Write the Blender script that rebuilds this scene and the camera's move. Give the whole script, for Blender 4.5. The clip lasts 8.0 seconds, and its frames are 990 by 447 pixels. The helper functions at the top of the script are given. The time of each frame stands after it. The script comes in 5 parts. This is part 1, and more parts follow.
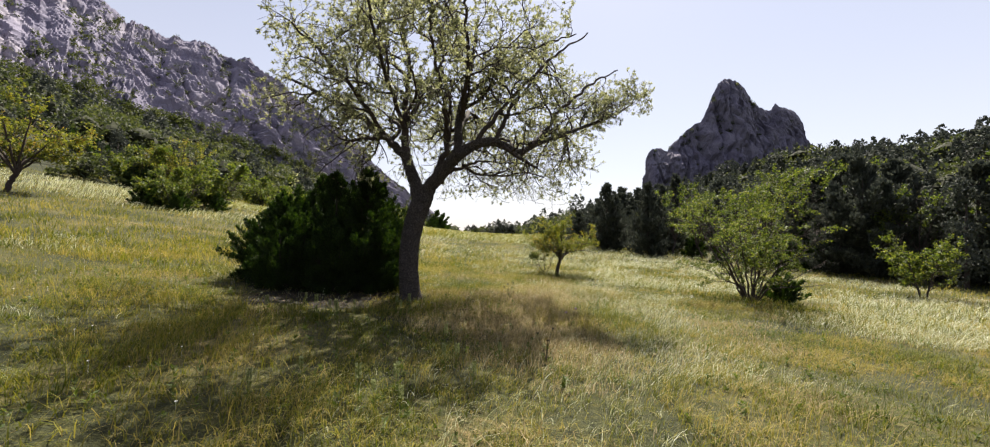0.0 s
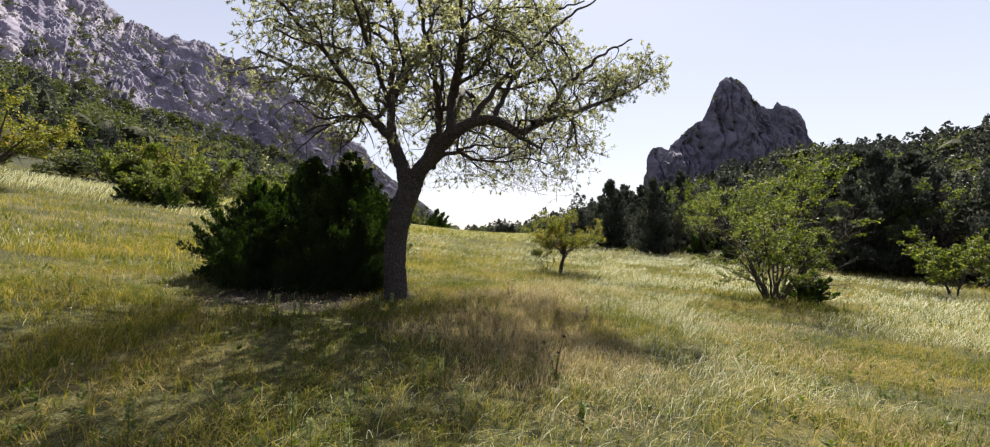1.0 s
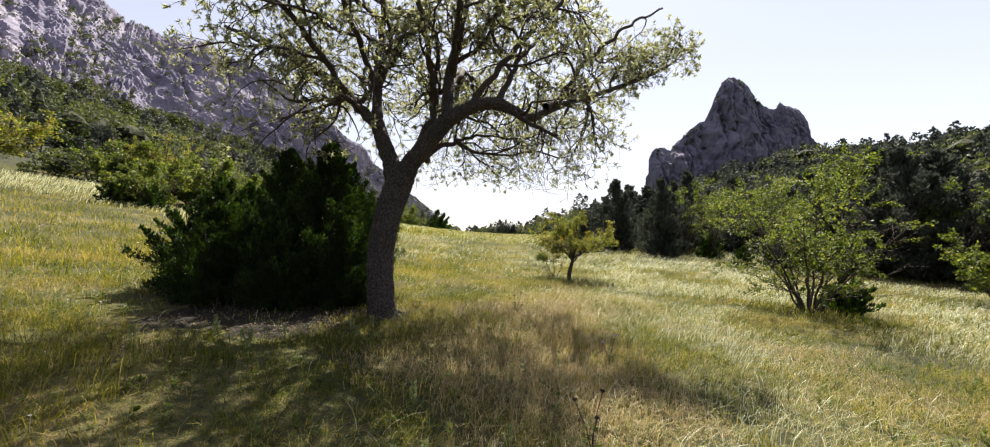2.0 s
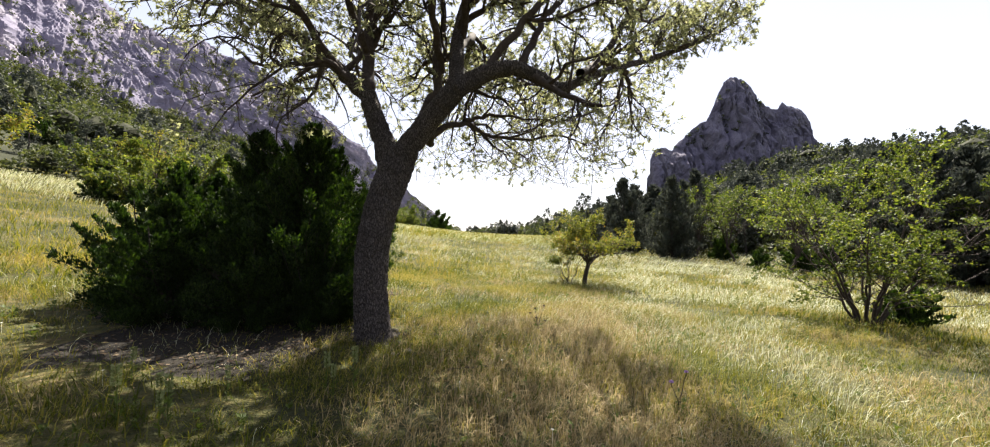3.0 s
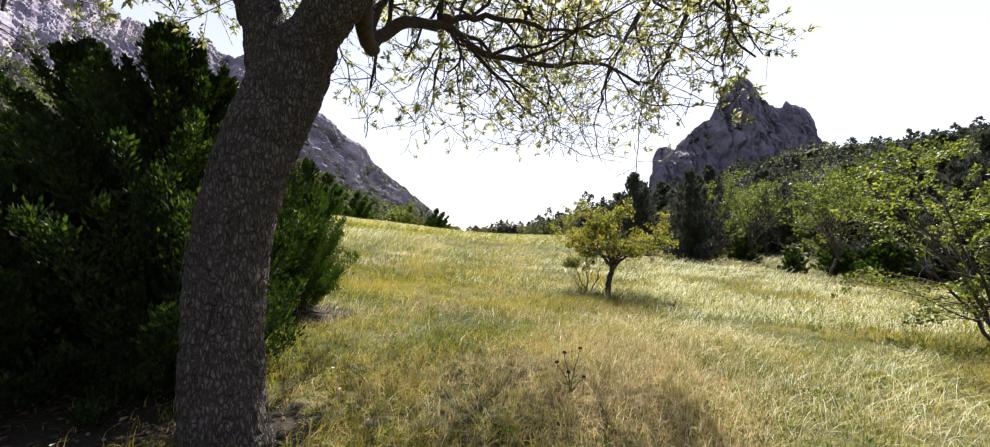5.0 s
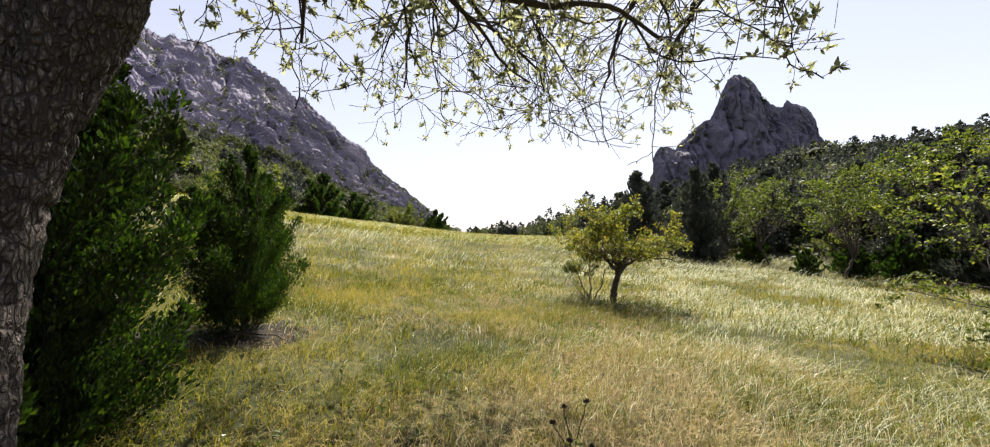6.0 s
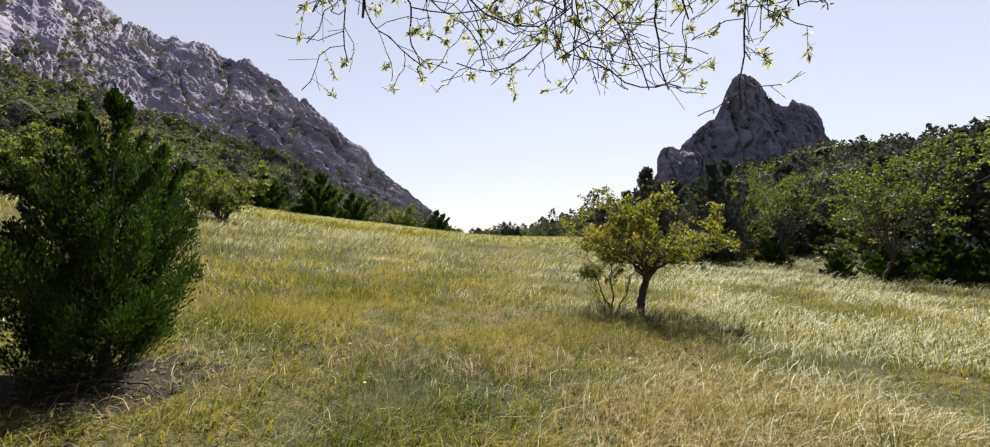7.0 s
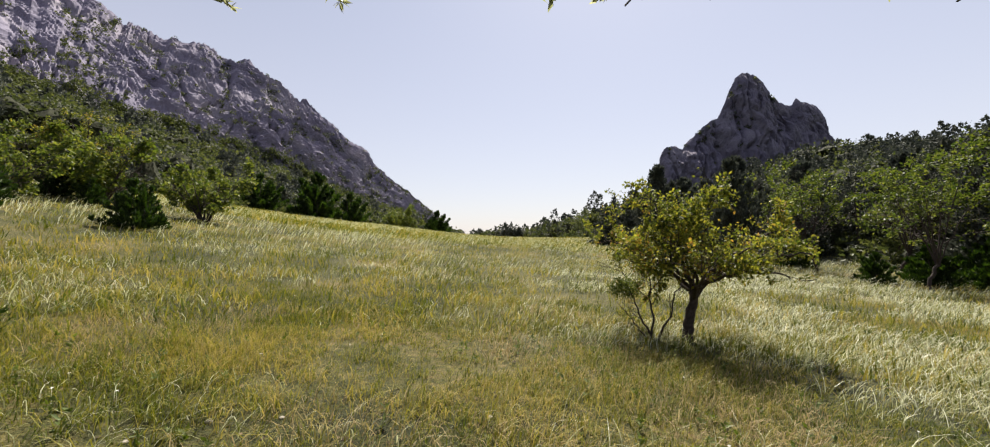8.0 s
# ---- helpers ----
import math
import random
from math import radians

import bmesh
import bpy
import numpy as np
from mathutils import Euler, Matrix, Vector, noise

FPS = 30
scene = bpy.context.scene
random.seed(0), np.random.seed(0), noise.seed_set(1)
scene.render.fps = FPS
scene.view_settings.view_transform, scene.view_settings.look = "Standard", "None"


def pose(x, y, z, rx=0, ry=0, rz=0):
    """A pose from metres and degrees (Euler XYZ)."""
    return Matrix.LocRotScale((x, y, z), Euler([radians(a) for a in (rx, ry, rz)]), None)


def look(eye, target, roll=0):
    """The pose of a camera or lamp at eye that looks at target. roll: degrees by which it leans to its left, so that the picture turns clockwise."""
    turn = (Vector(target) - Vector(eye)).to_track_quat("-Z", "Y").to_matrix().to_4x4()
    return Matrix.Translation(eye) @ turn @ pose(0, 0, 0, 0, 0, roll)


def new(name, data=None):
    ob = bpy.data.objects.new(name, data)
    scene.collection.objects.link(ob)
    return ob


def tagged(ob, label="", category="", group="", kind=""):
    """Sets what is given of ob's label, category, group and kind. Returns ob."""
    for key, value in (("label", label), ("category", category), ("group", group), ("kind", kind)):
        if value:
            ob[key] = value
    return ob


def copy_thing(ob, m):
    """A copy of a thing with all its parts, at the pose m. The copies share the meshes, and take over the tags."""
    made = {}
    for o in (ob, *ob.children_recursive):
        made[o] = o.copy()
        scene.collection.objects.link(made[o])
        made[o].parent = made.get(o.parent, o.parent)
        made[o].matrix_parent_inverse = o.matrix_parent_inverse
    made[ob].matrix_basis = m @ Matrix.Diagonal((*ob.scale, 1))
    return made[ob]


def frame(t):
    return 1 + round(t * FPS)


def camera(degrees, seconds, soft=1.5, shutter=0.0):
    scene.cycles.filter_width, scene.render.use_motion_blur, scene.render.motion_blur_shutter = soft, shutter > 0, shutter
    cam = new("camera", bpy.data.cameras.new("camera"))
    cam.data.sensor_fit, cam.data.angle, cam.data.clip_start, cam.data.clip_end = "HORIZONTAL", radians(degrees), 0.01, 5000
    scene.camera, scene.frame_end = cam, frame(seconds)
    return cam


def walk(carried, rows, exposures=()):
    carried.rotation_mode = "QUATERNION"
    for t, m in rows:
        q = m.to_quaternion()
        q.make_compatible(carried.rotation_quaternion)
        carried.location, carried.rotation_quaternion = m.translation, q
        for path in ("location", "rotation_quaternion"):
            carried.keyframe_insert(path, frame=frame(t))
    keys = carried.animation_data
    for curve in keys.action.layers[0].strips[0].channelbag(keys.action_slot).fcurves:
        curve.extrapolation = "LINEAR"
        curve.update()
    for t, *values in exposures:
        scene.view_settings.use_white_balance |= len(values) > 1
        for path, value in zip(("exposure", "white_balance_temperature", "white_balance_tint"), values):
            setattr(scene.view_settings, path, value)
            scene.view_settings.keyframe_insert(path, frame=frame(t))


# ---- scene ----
cam = camera(101.0, 8.0, soft=1.15)
PATH = [
    (0, (-0.021, 1.746, 1.644), (0.003, 3.744, 1.707), 0.1),
    (0.5, (0.016, 2.349, 1.52), (0.037, 4.348, 1.581), 0.0),
    (1, (0.043, 2.906, 1.477), (0.064, 4.905, 1.539), 0.0),
    (1.5, (0.077, 3.554, 1.549), (0.095, 5.553, 1.613), 0.0),
    (3, (-0.282, 5.697, 1.569), (-0.266, 7.696, 1.637), 0.1),
    (3.5, (-0.287, 6.45, 1.527), (-0.271, 8.448, 1.594), -0.0),
    (4, (-0.267, 7.227, 1.506), (-0.253, 9.225, 1.575), 0.0),
    (4.5, (-0.283, 8.032, 1.48), (-0.270, 10.031, 1.548), 0.2),
    (6, (-0.03, 9.8, 1.519), (-0.019, 11.798, 1.592), -0.1),
    (6.5, (0.08, 10.754, 1.481), (0.083, 12.753, 1.56), -0.2),
    (7, (0.027, 11.672, 1.443), (0.025, 13.67, 1.523), -0.2),
    (7.5, (-0.078, 12.495, 1.479), (-0.082, 14.493, 1.562), -0.3),
    (8, (-0.08, 13.444, 1.545), (-0.087, 15.443, 1.628), -0.3),
]
EXPOSURE = [(0, 1.38), (1.5, 1.48), (3.0, 1.82), (3.5, 1.90), (4.5, 1.90), (5.2, 1.75), (6.0, 1.57), (7.0, 1.33), (8.0, 1.16)]
walk(cam, [(t, look(eye, target, roll)) for t, eye, target, roll in PATH], EXPOSURE)

SUN_AZ, SUN_EL = 17.0, 55.0   # degrees right of ahead (+y), degrees up

# ---- world, sun, exposure ----
world = bpy.data.worlds.new("sky")
scene.world = world
world.use_nodes = True
wn = world.node_tree.nodes
wn.clear()
sky = wn.new("ShaderNodeTexSky")
sky.sky_type = 'NISHITA'
sky.sun_disc = False
sky.sun_elevation = radians(SUN_EL)
sky.sun_rotation = radians(SUN_AZ)
sky.air_density, sky.dust_density, sky.ozone_density = 1.0, 0.8, 1.0
wbg = wn.new("ShaderNodeBackground")
wbg.inputs["Strength"].default_value = 0.056
wout = wn.new("ShaderNodeOutputWorld")
haze = wn.new("ShaderNodeMix")   # summer haze over the clear sky
haze.data_type = 'RGBA'
up = wn.new("ShaderNodeSeparateXYZ")
thick = wn.new("ShaderNodeMapRange")   # the haze lies thickest over the horizon
thick.inputs["From Min"].default_value, thick.inputs["From Max"].default_value = 0.0, 0.55
thick.inputs["To Min"].default_value, thick.inputs["To Max"].default_value = 0.66, 0.36
way = wn.new("ShaderNodeTexCoord")
toward = wn.new("ShaderNodeVectorMath")   # forward scatter: the haze is brightest round the sun
toward.operation = 'DOT_PRODUCT'
toward.inputs[1].default_value = (math.cos(radians(SUN_EL)) * math.sin(radians(SUN_AZ)), math.cos(radians(SUN_EL)) * math.cos(radians(SUN_AZ)), math.sin(radians(SUN_EL)))
scatter_ramp = wn.new("ShaderNodeMapRange")
scatter_ramp.interpolation_type = 'SMOOTHSTEP'
scatter_ramp.inputs["From Min"].default_value, scatter_ramp.inputs["From Max"].default_value = -0.6, 0.62
scatter_ramp.inputs["To Min"].default_value, scatter_ramp.inputs["To Max"].default_value = 0.27, 1.0
lit_haze = wn.new("ShaderNodeVectorMath")
lit_haze.operation = 'SCALE'
lit_haze.inputs[0].default_value = (7.25, 6.72, 7.1)
world.node_tree.links.new(way.outputs["Generated"], toward.inputs[0])
world.node_tree.links.new(way.outputs["Generated"], up.inputs[0])
world.node_tree.links.new(up.outputs["Z"], thick.inputs["Value"])
world.node_tree.links.new(thick.outputs["Result"], haze.inputs["Factor"])
world.node_tree.links.new(toward.outputs["Value"], scatter_ramp.inputs["Value"])
world.node_tree.links.new(scatter_ramp.outputs["Result"], lit_haze.inputs["Scale"])
world.node_tree.links.new(lit_haze.outputs["Vector"], haze.inputs[7])
world.node_tree.links.new(sky.outputs["Color"], haze.inputs[6])
world.node_tree.links.new(haze.outputs[2], wbg.inputs["Color"])
world.node_tree.links.new(wbg.outputs["Background"], wout.inputs["Surface"])

sun = new("sun", bpy.data.lights.new("sun", 'SUN'))
sun.data.energy, sun.data.angle, sun.data.color = 5.0, radians(0.6), (1.0, 0.93, 0.80)
a, e = radians(SUN_AZ), radians(SUN_EL)
to_sun = Vector((math.sin(a) * math.cos(e), math.cos(a) * math.cos(e), math.sin(e)))
sun.matrix_world = look(to_sun * 50, (0, 0, 0))


# ---- noise and mesh helpers ----
rng = np.random.default_rng(7)


def nrm(v):
    return v / np.maximum(np.linalg.norm(v, axis=-1, keepdims=True), 1e-9)


def hash3(i, seed):
    n = (i[..., 0] * 374761393 + i[..., 1] * 668265263 + i[..., 2] * 2147483647 + seed * 974634777) & 0xFFFFFFFF
    n = ((n ^ (n >> 13)) * 1274126177) & 0xFFFFFFFF
    n = ((n ^ (n >> 16)) * 2246822519) & 0xFFFFFFFF
    return ((n ^ (n >> 15)) & 0xFFFFFF) / float(0xFFFFFF)


def vnoise(p, seed=0):
    """Smooth value noise in -1..1 at points p (n, 3)."""
    i = np.floor(p).astype(np.int64)
    f = p - i
    f = f * f * (3 - 2 * f)
    out = 0
    for dx in (0, 1):
        for dy in (0, 1):
            for dz in (0, 1):
                w = (f[..., 0] if dx else 1 - f[..., 0]) * (f[..., 1] if dy else 1 - f[..., 1]) * (f[..., 2] if dz else 1 - f[..., 2])
                out = out + w * hash3(i + np.array([dx, dy, dz]), seed)
    return out * 2 - 1


def fbm(p, octaves=4, seed=0, gain=0.5):
    out, amp = 0, 1.0
    for k in range(octaves):
        out = out + amp * vnoise(p * 2.03 ** k + 17.3 * k, seed + k)
        amp *= gain
    return out


def xyz(x, y, z=0.0):
    x, y = np.asarray(x, float), np.asarray(y, float)
    return np.stack([x, y, np.zeros_like(x) + z], -1)


def mesh_ob(name, V, F, mat, parent=None, label="", smooth=False):
    """One mesh object from vertices (n, 3) and a list of face arrays (m, 3) or (m, 4)."""
    V = np.ascontiguousarray(V, np.float32)
    F = [np.asarray(x, np.int32) for x in (F if isinstance(F, list) else [F]) if len(x)]
    me = bpy.data.meshes.new(name)
    me.vertices.add(len(V))
    me.vertices.foreach_set("co", V.ravel())
    idx = np.concatenate([x.ravel() for x in F])
    sizes = np.concatenate([np.full(len(x), x.shape[1], np.int32) for x in F])
    me.loops.add(len(idx))
    me.loops.foreach_set("vertex_index", idx)
    me.polygons.add(len(sizes))
    me.polygons.foreach_set("loop_start", np.concatenate([[0], np.cumsum(sizes)[:-1]]).astype(np.int32))
    me.polygons.foreach_set("use_smooth", np.full(len(sizes), smooth))
    me.update(calc_edges=True)
    me.materials.append(mat)
    ob = new(name, me)
    if parent:
        ob.parent = parent
    if label:
        tagged(ob, label)
    return ob


def thing(name, x, y, z, label, category, group="", kind="", rz=0.0):
    ob = new(name)
    ob.empty_display_size = 0.2
    ob.matrix_basis = pose(x, y, z, 0, 0, rz)
    return tagged(ob, label, category, group, kind)


def tubes(P, R, sides=5):
    """Tapered tubes along polylines P (b, n, 3) with radii R (b, n)."""
    P, R = np.asarray(P, float), np.asarray(R, float)
    b, n = P.shape[:2]
    T = nrm(np.gradient(P, axis=1))
    whole = nrm(P[:, -1] - P[:, 0])
    ref = np.where(np.abs(whole[:, 2:3]) < 0.8, np.array([[0, 0, 1.0]]), np.array([[1.0, 0, 0]]))
    U = nrm(np.cross(T, np.repeat(ref[:, None], n, 1)))
    W = np.cross(T, U)
    ang = np.arange(sides) * 2 * np.pi / sides
    V = P[:, :, None] + R[:, :, None, None] * (np.cos(ang)[None, None, :, None] * U[:, :, None] + np.sin(ang)[None, None, :, None] * W[:, :, None])
    i = np.arange(b)[:, None, None] * n * sides
    j = np.arange(n - 1)[None, :, None] * sides
    k = np.arange(sides)[None, None, :]
    k2 = (k + 1) % sides
    F = np.stack([i + j + k, i + j + k2, i + j + sides + k2, i + j + sides + k], -1).reshape(-1, 4)
    return V.reshape(-1, 3), F


def join(parts):
    """Joins (V, F) pairs."""
    vs, fs, at = [], [], 0
    for V, F in parts:
        vs.append(V)
        for x in (F if isinstance(F, list) else [F]):
            fs.append(x + at)
        at += len(V)
    byn = {}
    for x in fs:
        byn.setdefault(x.shape[1], []).append(x)
    return np.concatenate(vs), [np.concatenate(x) for x in byn.values()]


def leaf_mesh(P, D, U, L, W, fold=0.25):
    """Folded diamond leaves: base P, direction D, face normal U, length L, half width W."""
    D = nrm(D)
    S = nrm(np.cross(D, U))
    N = np.cross(S, D)
    L, W = np.broadcast_to(L, len(P))[:, None], np.broadcast_to(W, len(P))[:, None]
    mid = P + D * L * 0.45
    V = np.stack([P, mid + S * W + N * W * fold, P + D * L, mid - S * W + N * W * fold], 1).reshape(-1, 3)
    i = np.arange(len(P))[:, None] * 4
    return V, np.concatenate([i + [[0, 1, 2]], i + [[0, 2, 3]]])


def unit(n):
    return nrm(rng.normal(size=(n, 3)))


def along(P, t):
    """Points and tangents on polylines P (b, n, 3) at t (b, k) in 0..1."""
    b, n = P.shape[:2]
    s = np.clip(t, 0, 1) * (n - 1)
    i = np.minimum(s.astype(int), n - 2)
    f = (s - i)[..., None]
    r = np.arange(b)[:, None]
    return P[r, i] * (1 - f) + P[r, i + 1] * f, nrm(P[r, i + 1] - P[r, i])


def spawn(P, R, k, length, spread, up, wander, n=5, t0=0.3, thin=0.55, taper=0.35, droop=0.0, keep=None):
    """k side branches on each of the branches P, R."""
    b = len(P)
    t = t0 + (1 - t0) * (np.arange(k)[None] + rng.random((b, k))) / k
    base, tan = along(P, t)
    s = np.clip(t, 0, 1) * (P.shape[1] - 1)
    i = np.minimum(s.astype(int), P.shape[1] - 2)
    r = np.arange(b)[:, None]
    rad = R[r, i] * (1 - (s - i)) + R[r, i + 1] * (s - i)
    side = unit(b * k).reshape(b, k, 3)
    side = nrm(side - (side * tan).sum(-1, keepdims=True) * tan)
    d = nrm(tan * (1 - spread) + side * spread + np.array([0, 0, up]))
    base, d, rad = base.reshape(-1, 3), d.reshape(-1, 3), rad.reshape(-1) * thin
    own = np.linalg.norm(np.diff(P, axis=1), axis=-1).sum(1)
    if length[1] < 0:      # relative to the parent
        L = np.repeat(own, k) * rng.uniform(-length[0], -length[1], b * k)
    else:
        L = rng.uniform(length[0], length[1], b * k)
    L = L * (1.15 - 0.5 * t.reshape(-1))
    pts, cur, step = [base], base, (L / (n - 1))[:, None]
    for q in range(n - 1):
        d = nrm(d + wander * unit(len(d)) + np.array([0, 0, -droop * (q + 1) / n]))
        cur = cur + d * step
        pts.append(cur)
    P2 = np.stack(pts, 1)
    R2 = rad[:, None] * np.linspace(1, taper, n)[None]
    if keep is not None:
        ok = keep(P2[:, -1])
        P2, R2 = P2[ok], R2[ok]
    return P2, R2


def leaves_on(P, k, L, W, flat=0.4, t0=0.2, hang=0.0, scatter=0.03):
    """k leaves along each twig."""
    b = len(P)
    pos, tan = along(P, t0 + (1 - t0) * rng.random((b, k)))
    pos, tan = pos.reshape(-1, 3), tan.reshape(-1, 3)
    d = nrm(tan * 0.5 + unit(b * k) * 0.8 + np.array([0, 0, -hang]))
    u = nrm(unit(b * k) + np.array([0, 0, flat]))
    ln = L * rng.uniform(0.6, 1.25, b * k)
    return leaf_mesh(pos + unit(b * k) * scatter, d, u, ln, ln * W)


# litter spots, some set only where the junipers' shade should lie
LITTER_SHADE = [(-3.3, 11.7, 0.9), (-4.3, 11.9, 1.1), (-5.3, 12.0, 1.0), (-4.6, 13.9, 1.1), (-3.25, 14.85, 0.75), (-1.85, 11.2, 0.4), (-4.1, 11.0, 1.0), (-3.0, 11.1, 0.7), (-4.5, 10.3, 0.75), (-3.2, 10.2, 0.8)]


def litter_shade_at(x, y):
    """1 where needles and dead leaves cover the ground below the junipers; the needle colour holds their shade."""
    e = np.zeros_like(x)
    for a, b, r in LITTER_SHADE:
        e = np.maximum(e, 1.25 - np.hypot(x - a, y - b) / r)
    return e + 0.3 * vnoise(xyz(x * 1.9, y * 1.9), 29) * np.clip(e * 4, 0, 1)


# ---- the lie of the land ----
def soft(a, k):
    return np.logaddexp(0, a / k) * k


def edge_right(y):
    """Where the meadow meets the wood on its low side."""
    return 24.5 - 0.30 * soft(y - 34, 5) + 0.30 * soft(y - 62, 8)


def edge_left(y):
    return -34 - 0.35 * soft(50 - y, 8) + 0.10 * soft(y - 60, 8) - 0.10 * soft(y - 180, 8)


def land(x, y):
    x, y = np.asarray(x, float), np.asarray(y, float)
    yy = np.clip(y, -30, 400)
    z = -0.17 - 0.0513 * np.clip(x, -80, 60) + 0.118 * soft(-np.clip(x, -120, 80) - 6, 4) + 0.047 * soft(yy - 20, 6) - 0.060 * soft(yy - 78, 15)
    z = z - 0.02 * soft(np.clip(x, -80, 60) - 10, 4) - 0.0013 * soft(-np.clip(x, -80, 80) - 6, 4) * soft(np.clip(yy, -30, 110) - 40, 6)
    z = z + 0.10 * np.exp(-((x + 2) ** 2 + (y - 11.5) ** 2) / 6)
    dr = soft(x - edge_right(y) - 2, 4)
    dl = soft(edge_left(y) - x - 8, 6)
    z = z + 0.25 * dr / (1 + dr / 900) * np.clip((y + 60) / 90, 0.25, 1) * (1 - 0.55 * np.clip((y - 300) / 250, 0, 1))
    z = z + 0.31 * dl / (1 + dl / 900) * (1 - 0.6 * np.clip((y - 300) / 250, 0, 1))
    z = z + 14 * np.exp(-((x - 150) / 60) ** 2 - ((y - 212) / 34) ** 2)
    far = np.hypot(x, y)
    p = xyz(x, y)
    z = z + 0.05 * vnoise(p * 0.35, 3) * np.clip(far / 8, 0.3, 1) + 0.25 * vnoise(p * 0.06, 5) * np.clip(far / 60 - 0.3, 0, 3)
    return z - 0.06 * soft(y - 262, 6)


def ground_z(x, y):
    return float(land(np.array([x]), np.array([y]))[0])


# ---- materials ----
def material(name, stops, scale=3.0, detail=6.0, rough=0.8, bump=0.0, bump_scale=40.0, per="noise", translucent=0.0, tint=None, spec=0.3, stretch=None, patch=0.0, patch_scale=0.4):
    """A node material: colour ramp over noise, per-piece chance or both; fine bump; light through leaves."""
    m = bpy.data.materials.new(name)
    m.use_nodes = True
    nt = m.node_tree
    nd, ln = nt.nodes, nt.links
    b = nd["Principled BSDF"]
    out = nd["Material Output"]
    geo = nd.new("ShaderNodeNewGeometry")
    pos = geo.outputs["Position"]
    if stretch:
        mp = nd.new("ShaderNodeMapping")
        mp.inputs["Scale"].default_value = stretch
        ln.new(pos, mp.inputs["Vector"])
        pos = mp.outputs["Vector"]
    nz = nd.new("ShaderNodeTexNoise")
    nz.inputs["Scale"].default_value, nz.inputs["Detail"].default_value = scale, detail
    nz.inputs["Roughness"].default_value = 0.65
    ln.new(pos, nz.inputs["Vector"])
    fac = nz.outputs["Fac"]
    if per == "island":
        fac = geo.outputs["Random Per Island"]
    if patch:
        pz = nd.new("ShaderNodeTexNoise")
        pz.inputs["Scale"].default_value, pz.inputs["Detail"].default_value = patch_scale, 6.0
        ln.new(geo.outputs["Position"], pz.inputs["Vector"])
        mr = nd.new("ShaderNodeMapRange")
        mr.inputs["From Min"].default_value, mr.inputs["From Max"].default_value = 0.3, 0.7
        mr.inputs["To Min"].default_value, mr.inputs["To Max"].default_value = -patch, patch
        ln.new(pz.outputs["Fac"], mr.inputs["Value"])
        ad = nd.new("ShaderNodeMath")
        ad.operation = 'ADD'
        ad.use_clamp = True
        ln.new(fac, ad.inputs[0])
        ln.new(mr.outputs["Result"], ad.inputs[1])
        fac = ad.outputs["Value"]
    ramp = nd.new("ShaderNodeValToRGB")
    el = ramp.color_ramp.elements
    for k, (p, c) in enumerate(stops):
        x = el[k] if k < 2 else el.new(p)
        x.position, x.color = p, (*c, 1)
    ln.new(fac, ramp.inputs["Fac"])
    ln.new(ramp.outputs["Color"], b.inputs["Base Color"])
    b.inputs["Roughness"].default_value = rough
    b.inputs["Specular IOR Level"].default_value = spec
    if bump:
        bz = nd.new("ShaderNodeTexNoise")
        bz.inputs["Scale"].default_value, bz.inputs["Detail"].default_value = bump_scale, 8.0
        ln.new(pos, bz.inputs["Vector"])
        bp = nd.new("ShaderNodeBump")
        bp.inputs["Strength"].default_value, bp.inputs["Distance"].default_value = 1.0, bump
        ln.new(bz.outputs["Fac"], bp.inputs["Height"])
        ln.new(bp.outputs["Normal"], b.inputs["Normal"])
    if translucent:
        tr = nd.new("ShaderNodeBsdfTranslucent")
        if tint:
            mx = nd.new("ShaderNodeMix")
            mx.data_type, mx.blend_type = 'RGBA', 'MULTIPLY'
            mx.inputs["Factor"].default_value = 1.0
            mx.inputs[7].default_value = (*tint, 1)
            ln.new(ramp.outputs["Color"], mx.inputs[6])
            ln.new(mx.outputs[2], tr.inputs["Color"])
        else:
            ln.new(ramp.outputs["Color"], tr.inputs["Color"])
        mix = nd.new("ShaderNodeMixShader")
        mix.inputs["Fac"].default_value = translucent
        ln.new(b.outputs["BSDF"], mix.inputs[1])
        ln.new(tr.outputs["BSDF"], mix.inputs[2])
        ln.new(mix.outputs["Shader"], out.inputs["Surface"])
    return m


LEAF_TINT = (1.5, 1.45, 0.7)
M_ground = material("dry_meadow_thatch", [(0.28, (0.017, 0.020, 0.006)), (0.48, (0.045, 0.046, 0.012)), (0.62, (0.085, 0.075, 0.022)), (0.8, (0.18, 0.128, 0.060))], scale=9.0, detail=14, rough=0.95, bump=0.05, bump_scale=38, patch=0.22, patch_scale=0.35)
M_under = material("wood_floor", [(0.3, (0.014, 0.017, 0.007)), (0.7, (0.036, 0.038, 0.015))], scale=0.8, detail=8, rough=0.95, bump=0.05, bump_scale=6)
M_grass = material("meadow_grass", [(0.0, (0.046, 0.066, 0.010)), (0.40, (0.120, 0.130, 0.018)), (0.72, (0.222, 0.200, 0.038)), (1.0, (0.345, 0.27, 0.115))], per="island", rough=0.65, spec=0.15, translucent=0.4, tint=(1.3, 1.3, 0.6), patch=0.42, patch_scale=0.55)
M_straw = material("dry_straw_grass", [(0.0, (0.19, 0.148, 0.062)), (0.5, (0.35, 0.265, 0.13)), (1.0, (0.52, 0.41, 0.24))], per="island", rough=0.6, spec=0.15, translucent=0.4)
M_plume = material("feather_grass_plume", [(0.0, (0.28, 0.29, 0.12)), (0.5, (0.46, 0.47, 0.26)), (1.0, (0.72, 0.72, 0.55))], per="island", rough=0.4, translucent=0.45)
